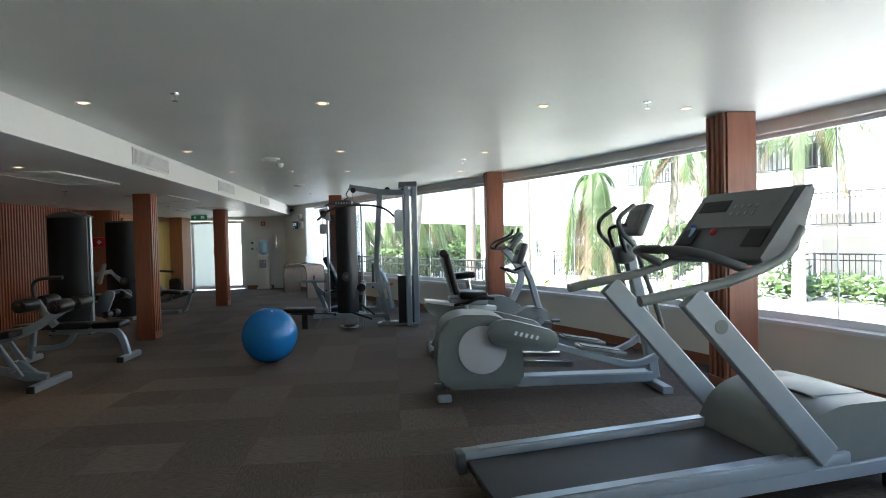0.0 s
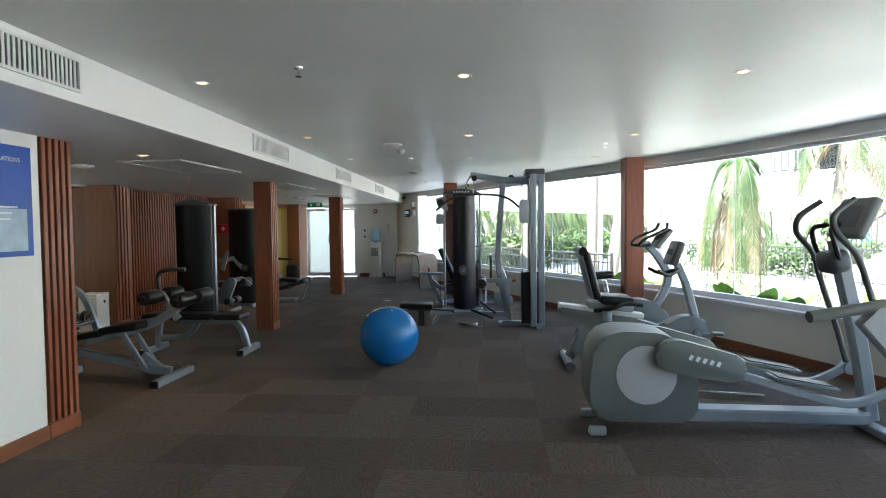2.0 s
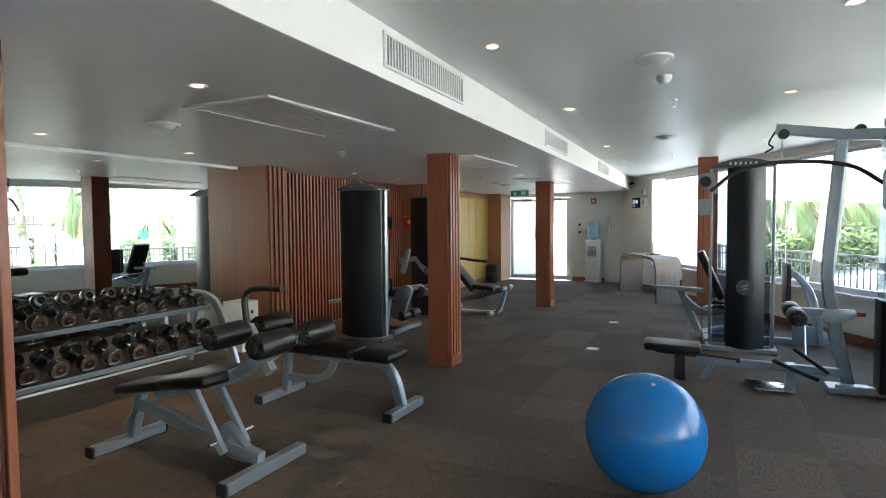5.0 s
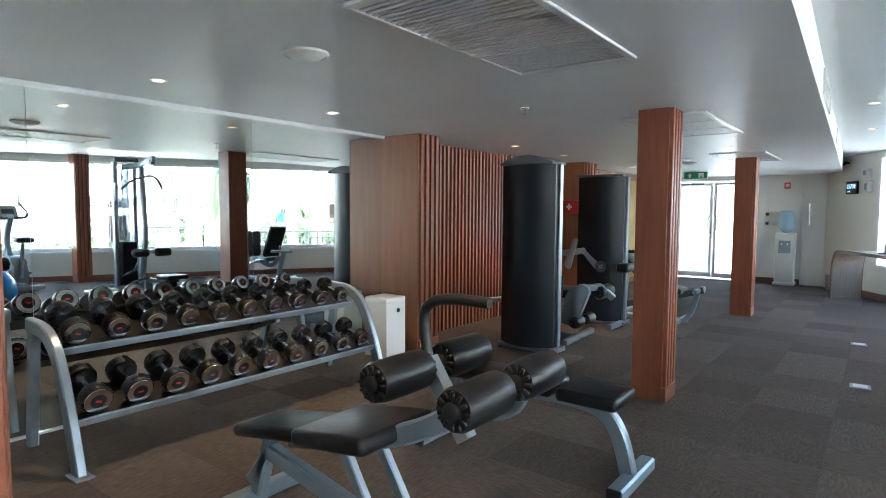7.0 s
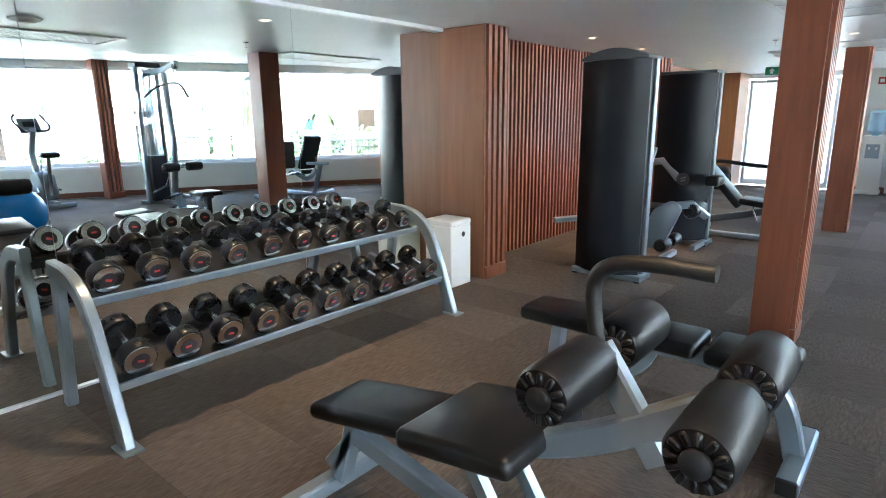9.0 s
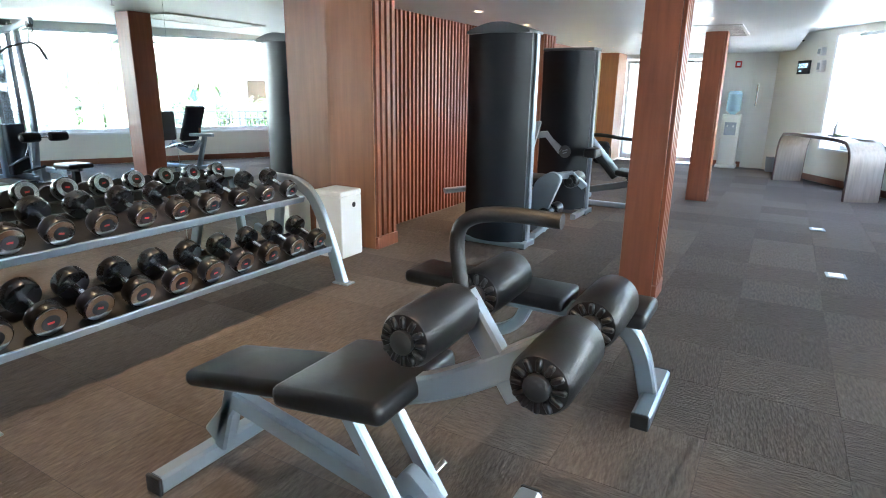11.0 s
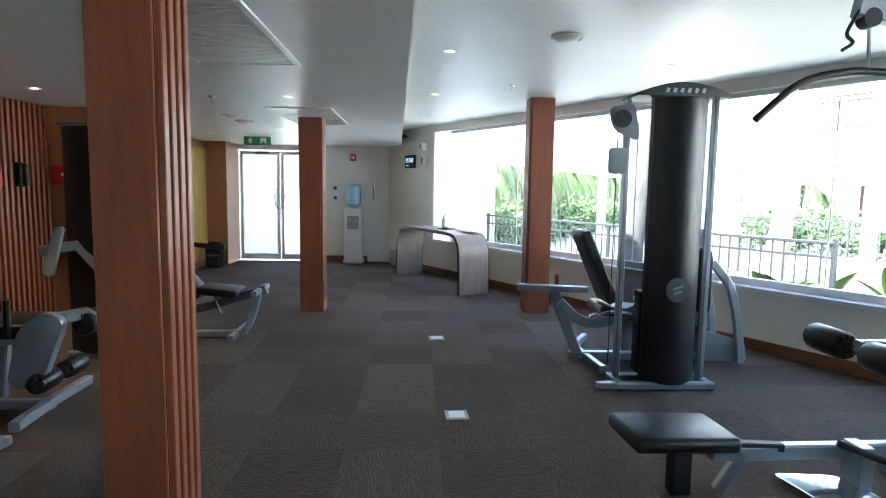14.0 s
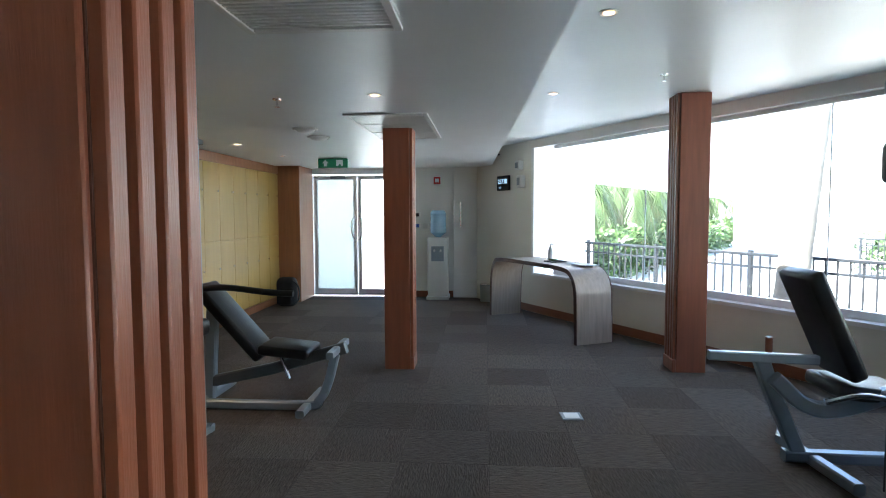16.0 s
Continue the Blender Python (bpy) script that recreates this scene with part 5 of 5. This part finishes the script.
part("head_roll", rod(B(), (0.17, -0.17, 1.2), (0.17, 0.17, 1.2), 0.045), VINYL, rb)
part("cup_holder", lathe(B(), [(0.045, 0.50), (0.05, 0.60), (0.044, 0.60), (0.04, 0.52)], 20, pose(0.40, -0.22, 0)), GREY_L, rb)
part("mast", sweep(B(), [(1.34, 0, 0.48), (1.24, 0, 0.85), (1.15, 0, 1.06)], 0.09, 0.07), GREY_L, rb)
cn = part("console", box(B(), (1.12, 0, 1.17), (0.08, 0.30, 0.26), (0, 20, 0), 0.025, 3), GREY_D, rb)
part("screen", box(B(), (1.078, 0, 1.185), (0.004, 0.16, 0.06), (0, 20, 0)), DARKHOLE, cn)
for s in (-1, 1):
    part("front_grip", sweep(B(), smoothline([(1.16, s * 0.04, 1.0), (1.03, s * 0.14, 0.95), (0.91, s * 0.20, 1.0)]), 0.018), RUBBER, rb)

# upright bicycle
ub = thing("upright_bike", pose(1.75, 7.72, 0), "grey upright exercise bike with forward handlebars", "exercise bike")
hb = rounded([(0.20, 0.12), (0.22, 0.40), (0.42, 0.58), (0.66, 0.56), (0.88, 0.40), (0.92, 0.12)], 0.10, 4)
part("housing", plate(B(), hb, "y", -0.11, 0.11, 0.03, 2), GREY, ub)
for x in (0.02, 0.95):
    part("floor_bar", rod(B(), (x, -0.26, 0.05), (x, 0.26, 0.05), 0.04), GREY_L, ub)
part("spine", sweep(B(), [(0.0, 0, 0.08), (0.95, 0, 0.08)], 0.09, 0.08), GREY_L, ub)
part("seat_post", sweep(B(), [(0.24, 0, 0.2), (0.12, 0, 0.80)], 0.06, 0.06), CHROME, ub)
cushion("saddle", (0.08, 0, 0.86), (0.30, 0.26, 0.09), ub, (0, -4, 0), "", 0.04)
part("mast", sweep(B(), smoothline([(0.72, 0, 0.45), (0.88, 0, 0.80), (0.78, 0, 1.05), (0.62, 0, 1.24)]), 0.09, 0.09), GREY_L, ub)
cn = part("console", box(B(), (0.80, 0, 1.30), (0.07, 0.30, 0.28), (0, 38, 0), 0.025, 3), GREY, ub)
part("screen", box(B(), (0.765, 0, 1.325), (0.004, 0.18, 0.10), (0, 38, 0)), DARKHOLE, cn)
for s in (-1, 1):
    part("handlebar", sweep(B(), smoothline([(0.66, s * 0.03, 1.22), (0.50, s * 0.16, 1.22), (0.56, s * 0.22, 1.30), (0.78, s * 0.22, 1.40), (0.82, s * 0.18, 1.48)]), 0.018), RUBBER, ub)
    part("crank", sweep(B(), [(0.42, s * 0.12, 0.32), (0.42 + s * 0.14, s * 0.14, 0.26)], 0.03, 0.03), CHROME, ub)
    part("pedal", box(B(), (0.42 + s * 0.15, s * 0.2, 0.25), (0.10, 0.10, 0.03), None, 0.008), GREY_D, ub)


# ---- outside ----
GZ = -0.35
bm = B()
bmesh.ops.create_grid(bm, x_segments=1, y_segments=1, size=600, matrix=Matrix.Translation((0, 0, GZ)))
structure("ground", bm, PAVE, "pale paved courtyard ground outside", "ground")
UX, UY = Vector((-0.47, 0.883, 0)), Vector((0.883, 0.47, 0))
O = Vector((1.6, 10.5, GZ))


def court(u, n, z=0.0):
    """A place in the courtyard: u along the window, n outwards from it, z above the ground."""
    return O + UX * u + UY * n + Vector((0, 0, z))


CM = Matrix((( UY.x, UX.x, 0, O.x), (UY.y, UX.y, 0, O.y), (0, 0, 1, O.z), (0, 0, 0, 1)))


def railing(u0, u1, n, z, h=1.0, group="railings"):
    r = thing("railing", CM @ pose(n, 0, z), "black iron balcony railing with thin balusters", "railing", group)
    part("top_rail", span(B(), -0.03, 0.03, u0, u1, h - 0.04, h, 0.006), BALUSTER, r)
    part("mid_rail", span(B(), -0.015, 0.015, u0, u1, h - 0.2, h - 0.17), BALUSTER, r)
    part("low_rail", span(B(), -0.015, 0.015, u0, u1, 0.08, 0.11), BALUSTER, r)
    k = int((u1 - u0) / 0.14)
    me = mesh("baluster", span(B(), -0.009, 0.009, -0.009, 0.009, 0.1, h - 0.03), BALUSTER)
    post = mesh("post", span(B(), -0.025, 0.025, -0.025, 0.025, 0, h + 0.03), BALUSTER)
    for i in range(k + 1):
        b = new("post" if i % 12 == 0 else "baluster", post if i % 12 == 0 else me)
        b.parent, b.matrix_basis = r, pose(0, u0 + (u1 - u0) * i / k, 0)


railing(1.4, 9.6, 2.3, 0.15, 1.05)
railing(-3.0, 9.0, 11.6, 0.0, 1.05)


def wing(name, u0, u1, n, floors, label):
    """A white storeyed building with balconies, piers, dark windows and doors, facing the gym."""
    b = thing(name, CM @ pose(n, 0, 0), label, "building")
    for f, z in enumerate(floors):
        top = floors[f + 1] if f + 1 < len(floors) else z + 2.75
        part("slab", span(B(), -1.4, 3.0, u0, u1, z, z + 1.5, 0.02), RENDER_W, b)
        part("back_wall", span(B(), 1.4, 1.7, u0, u1, z + 1.5, top), RENDER_W, b)
        u = u0 + 0.4
        while u < u1 - 2:
            part("pier", span(B(), -1.35, 1.38, u, u + 1.9, z + 1.5, top), RENDER_W, b)
            w = part("window", span(B(), 1.33, 1.38, u + 2.3, u + 4.6, z + 1.5, top - 0.05), DARKHOLE, b)
            for k in (2.3, 3.4, 4.5):
                part("window_frame", span(B(), 1.28, 1.33, u + k, u + k + 0.08, z + 1.5, top - 0.05), ALU, w)
            u += 5.2
    u = u0 + 0.4
    i = 0
    while u < u1 - 2:
        part("pier", span(B(), -1.2, -0.5, u, u + 0.75, 0, floors[0]), RENDER_W, b)
        if i % 2:
            d = part("door", span(B(), 1.64, 1.69, u + 1.6, u + 2.5, 0.02, 2.05), DOOR_BROWN, b, "brown wooden door")
            part("door_frame", span(B(), 1.62, 1.66, u + 1.5, u + 1.6, 0.02, 2.1), ALU, d)
        u += 2.6
        i += 1
    part("ground_wall", span(B(), 1.7, 1.9, u0, u1, 0, floors[0]), RENDER_W, b)
    part("roof", span(B(), -1.6, 3.2, u0, u1, floors[-1] + 2.75, floors[-1] + 3.1), RENDER_W, b)
    return b


building = wing("white_building", -28.55, 10.2, 16.5, (2.2, 4.95), "white storeyed building with balconies across the court")
for z in (3.7, 6.45):
    u = -28.15 + 1.9
    while u < 7.0:
        railing(u, u + 3.3, 15.15, z, 1.1, "balcony railings")
        u += 5.2
part("sign_panel", span(B(), -1.28, -1.21, 4.1, 4.4, 0.95, 1.6), TEAL, building, "small blue sign")

# the long wing that runs away from the window's far end
WX, WN = Vector((0.5, 0.866, 0)), Vector((-0.866, 0.5, 0))
WM = Matrix(((WX.x, WN.x, 0, 0.1), (WX.y, WN.y, 0, 19.5), (0, 0, 1, 0), (0, 0, 0, 1)))
far_wing = thing("white_wing", WM, "long white wing raised over an open planted passage", "building")
part("upper_wall", span(B(), -3.0, 24.0, 0.0, 0.25, 1.97, 6.5, 0.02), RENDER_W, far_wing)
part("end_wall", span(B(), -3.0, -0.25, 0.003, 0.25, GZ - 0.1, 1.968), RENDER_W, far_wing)
for k in (11.0, 20.0):
    part("pier", span(B(), k, k + 0.5, 0.02, 0.24, GZ - 0.1, 1.968), RENDER_W, far_wing)

st = thing("stair_landing", CM @ pose(13.0, 0, 0), "white raised stair landing with steps outside", "stairs")
part("landing", span(B(), -0.8, 1.6, -7.0, 0.8, 1.5, 1.75), RENDER_W, st)
for k in (-6.5, -3.2, 0.1):
    part("pier", span(B(), -0.6, 0.0, k, k + 0.6, 0, 1.498), RENDER_W, st)
for i in range(9):
    part("step", span(B(), -0.8, 0.5, 0.8 + i * 0.28, 1.08 + i * 0.28, 0, 1.58 - i * 0.175), RENDER_W, st)
railing(-7.0, 0.8, 12.3, 1.75, 1.0)
sr = thing("stair_railing", CM @ pose(12.3, 0, 0), "black iron railing sloping down beside the steps", "railing")
part("top_rail", sweep(B(), [(0, 0.8, 2.75), (0, 3.3, 1.15)], 0.05, 0.05, (1, 0, 0)), BALUSTER, sr)
part("low_rail", sweep(B(), [(0, 0.8, 1.95), (0, 3.3, 0.35)], 0.03, 0.03, (1, 0, 0)), BALUSTER, sr)
for i in range(18):
    zz = 1.75 - i * 0.089
    part("baluster", span(B(), -0.009, 0.009, 0.86 + i * 0.14, 0.878 + i * 0.14, max(0.0, zz - 0.1), zz + 0.95), BALUSTER, sr)

# planting
pl = tagged(part("planter", plate(B(), [(court(u, n).x, court(u, n).y) for u, n in ((-4.6, 1.0), (3.2, 1.0), (3.2, 3.6), (-4.6, 3.6))], "z", GZ, GZ + 0.25), SOIL), "low planting bed outside the window", "planter")


def leaf_blade(bm, base, d, length, width, droop, n=5):
    """One long leaf blade with a fold along its rib."""
    d = Vector(d).normalized()
    side = d.cross(Vector((0, 0, 1)))
    side = side.normalized() if side.length > 0.01 else Vector((1, 0, 0))
    rows = []
    for i in range(n + 1):
        t = i / n
        p = Vector(base) + d * (length * t) + Vector((0, 0, -droop * length * t * t))
        w = width * math.sin(math.pi * (0.12 + 0.86 * t)) * 0.5
        rows.append((bm.verts.new(p - side * w + Vector((0, 0, w * 0.35))), bm.verts.new(p), bm.verts.new(p + side * w + Vector((0, 0, w * 0.35)))))
    for a, b in zip(rows, rows[1:]):
        bm.faces.new((a[0], a[1], b[1], b[0]))
        bm.faces.new((a[1], a[2], b[2], b[1]))


def broadleaf(m, rng):
    p = thing("broadleaf_plant", m, "bright green broad-leaved tropical plant in the bed", "plant", "bed plants")
    for i in range(9):
        bm = B()
        a = rng.uniform(0, 6.28)
        tilt_ = rng.uniform(0.5, 1.4)
        leaf_blade(bm, (0, 0, 0), (math.cos(a), math.sin(a), tilt_ * 1.6), rng.uniform(0.55, 1.0), rng.uniform(0.24, 0.38), rng.uniform(0.1, 0.45), 7)
        part("leaf", bm, LEAF_B, p)
    part("stem", rod(B(), (0, 0, -0.15), (0, 0, 0.25), 0.04, 0.02, 8), LEAF, p)


rng = random.Random(11)
for i in range(16):
    c = court(-4.0 + 6.4 * (i + rng.uniform(0.1, 0.9)) / 16, rng.uniform(1.7, 3.0), 0.24)
    broadleaf(Matrix.Translation(c), rng)


def palm(x, y, height, lean, rng, fronds=17, flen=2.6, droop=0.75, radius=0.14, ivy=0, dry=0):
    """A palm at (x, y); ivy: leaf clumps on the trunk; dry: hanging dead fronds."""
    p = thing("palm_tree", Matrix.Translation((x, y, GZ)), "palm with pale ringed trunk and drooping fronds", "palm", "courtyard palms")
    top = Vector((lean[0], lean[1], height))
    line = smoothline([(0, 0, 0), (lean[0] * 0.4, lean[1] * 0.4, height * 0.45), tuple(top)], 14)
    bm = B()
    rings = []
    for i, q in enumerate(line):
        r = radius * (1.15 - 0.35 * i / len(line)) + (0.008 if i % 2 else 0)
        rings.append([bm.verts.new(q + Vector((r * math.cos(k * 0.5236), r * math.sin(k * 0.5236), 0))) for k in range(12)])
    for a, b in zip(rings, rings[1:]):
        for k in range(12):
            bm.faces.new((a[k], a[(k + 1) % 12], b[(k + 1) % 12], b[k]))
    part("trunk", bm, TRUNK, p)
    for name, number, material in (("crown", fronds, LEAF), ("dead_fronds", dry, DRY)):
        if not number:
            continue
        bm = B()
        for f in range(number):
            a = f * 2.4 + rng.uniform(-0.2, 0.2)
            up = rng.uniform(-0.1, 1.0) if name == "crown" else rng.uniform(-0.9, -0.4)
            d = Vector((math.cos(a), math.sin(a), up)).normalized()
            ln = flen * rng.uniform(0.75, 1.1)
            dr = droop * rng.uniform(0.8, 1.25)
            pts = []
            for i in range(13):
                t = i / 12
                out = math.sin(min(1.0, t * 1.0) * math.pi * 0.5) / (0.6 + dr)
                pts.append(top + Vector((d.x * out * ln, d.y * out * ln, ln * (d.z * t * (1 - 0.4 * t) - dr * t * t))))
            side = d.cross(Vector((0, 0, 1))).normalized()
            for i in range(2, 13):
                t = (pts[i] - pts[i - 1]).normalized()
                for s in (-1, 1):
                    for h in (0, 0.25, 0.5, 0.75):
                        base = pts[i - 1].lerp(pts[i], h)
                        size = (0.5 * math.sin(math.pi * (i / 13.5)) + 0.12) * min(1.0, flen / 2.2)
                        tip = base + (side * s * 0.5 + t * 0.45 + Vector((0, 0, -0.45 + rng.uniform(-0.2, 0.15)))) * size
                        mid = base.lerp(tip, 0.45) + Vector((0, 0, 0.05 * size))
                        w = t * 0.02
                        v0, v1, v2, v3, v4 = (bm.verts.new(q) for q in (base - w * 0.5, base + w * 0.5, mid + w, mid - w, tip))
                        bm.faces.new((v0, v1, v2, v3))
                        bm.faces.new((v3, v2, v4))
            sweep(bm, pts, 0.012, sides=4)
        part(name, bm, material, p, "dry brown hanging fronds" if name != "crown" else "")
    if ivy:
        bm = B()
        for i in range(ivy):
            q = line[min(len(line) - 1, int(rng.random() * len(line)))]
            a, r = rng.uniform(0, 6.28), radius * rng.uniform(0.9, 1.7)
            c = q + Vector((r * math.cos(a), r * math.sin(a), rng.uniform(-0.1, 0.1)))
            leaf_blade(bm, c, (math.cos(a), math.sin(a), rng.uniform(-0.6, 0.5)), rng.uniform(0.08, 0.18), rng.uniform(0.04, 0.09), 0.5, 2)
        part("climbing_leaves", bm, HEDGE, p, "small leaves climbing the trunk")


rng = random.Random(5)
palm(5.75, 14.2, 3.2, (0.25, 0.1), rng, 20, 1.8, 1.6, 0.10, 120, 8)
palm(7.5, 13.4, 3.7, (0.3, -0.1), rng, 11, 1.9, 0.9, 0.10, 160, 3)
palm(10.2, 12.4, 4.6, (0.2, 0.2), rng, 14, 2.2, 1.0, 0.13, 0, 2)
palm(4.15, 13.8, 7.6, (0.1, 0.1), rng, 15, 2.4, 0.8, 0.085)
palm(1.2, 14.6, 7.2, (1.0, 0.3), rng, 14, 2.4, 0.8, 0.15)
palm(3.2, 14.4, 7.4, (1.2, 0.2), rng, 14, 2.4, 0.8, 0.13)
palm(2.9, 14.9, 7.6, (0.2, 0.3), rng, 14, 2.4, 0.8, 0.12)
# palms and shrubs seen through the open passage under the long wing
for i in range(14):
    q = Vector((0.1, 19.5, 0)) + WX * (0.6 + 1.55 * i + rng.uniform(-0.4, 0.4)) + WN * rng.uniform(0.9, 2.2)
    palm(q.x, q.y, rng.uniform(2.3, 3.1), (rng.uniform(-0.3, 0.3), 0.1), rng, 13, 2.2, 1.0, 0.12, 0, i % 3)
# palms in front of the storeyed building
for u, n in ((1.2, 14.2), (4.6, 14.0), (8.0, 14.3)):
    q = court(u, n)
    palm(q.x, q.y, rng.uniform(1.7, 2.2), (0.1, 0.1), rng, 12, 1.3, 0.9, 0.08)


def hedge(m, u0, u1, n0, n1, h, count, seed):
    """Mixed shrubs over a strip u0..u1 by n0..n1 of the plane m."""
    rng = random.Random(seed)
    verts, faces = [], []
    for i in range(count):
        c = m @ Vector((rng.uniform(n0, n1), rng.uniform(u0, u1), 0))
        top = h * (0.75 + 0.35 * noise.noise(c * 0.9))
        c.z = GZ + rng.uniform(0.02, 1.0) ** 0.7 * top
        d = Vector((rng.uniform(-1, 1), rng.uniform(-1, 1), rng.uniform(-0.6, 0.8))).normalized()
        s = d.orthogonal().normalized()
        ln, w = rng.uniform(0.14, 0.32), rng.uniform(0.03, 0.06)
        k = len(verts)
        verts += [c, c + d * ln * 0.5 + s * w, c + d * ln, c + d * ln * 0.5 - s * w]
        faces.append((k, k + 1, k + 2, k + 3))
    me = bpy.data.meshes.new("hedge")
    me.from_pydata(verts, [], faces)
    me.materials.append(HEDGE)
    tagged(new("hedge", me), "dense green mixed shrubs beyond the railing", "shrubs", kind="stuff")


hedge(CM, 0.0, 9.5, 12.4, 14.2, 1.5, 6000, 3)
hedge(CM, -5.5, -1.0, 9.0, 10.2, 0.7, 1500, 8)
hedge(WM @ Matrix(((0, 1, 0, 0), (1, 0, 0, 0), (0, 0, 1, 0), (0, 0, 0, 1))), -0.2, 23.0, 0.4, 1.8, 1.7, 14000, 9)

# ---- carpet tiles ----
TS = 0.5
tile = mesh("carpet_tile", span(B(), -TS / 2 + 0.0005, TS / 2 - 0.0005, -TS / 2 + 0.0005, TS / 2 - 0.0005, -0.006, 0.0, 0.0008), CARPET)
far_tiles = B()
count = 0
rng = random.Random(2)
for j in range(-8, 35):
    for i in range(-12, 11):
        x, y = i * TS + 0.13, j * TS + 0.22
        if not (-5.4 < x and y < 17.2 and x + TS / 2 < min(wall_x(y - TS / 2), wall_x(y + TS / 2)) + 0.2):
            continue
        if x < -2.5 and y < 4.1:
            continue
        if 2.4 < y < 13.2 and -2.9 < x < 3.3 and count < 300:
            t = new("carpet_tile", tile)
            t.parent, t.matrix_basis = floor, pose(x, y, 0.0, 0, 0, 90 * ((i + j) % 2))
            count += 1
        else:
            h = TS / 2 - 0.0012
            vs = [far_tiles.verts.new((x + a * h, y + b * h, 0.0)) for a, b in ((-1, -1), (1, -1), (1, 1), (-1, 1))]
            far_tiles.faces.new(vs)
rest = part("carpet_tiles", far_tiles, CARPET, floor)
rest["kind"] = "stuff"
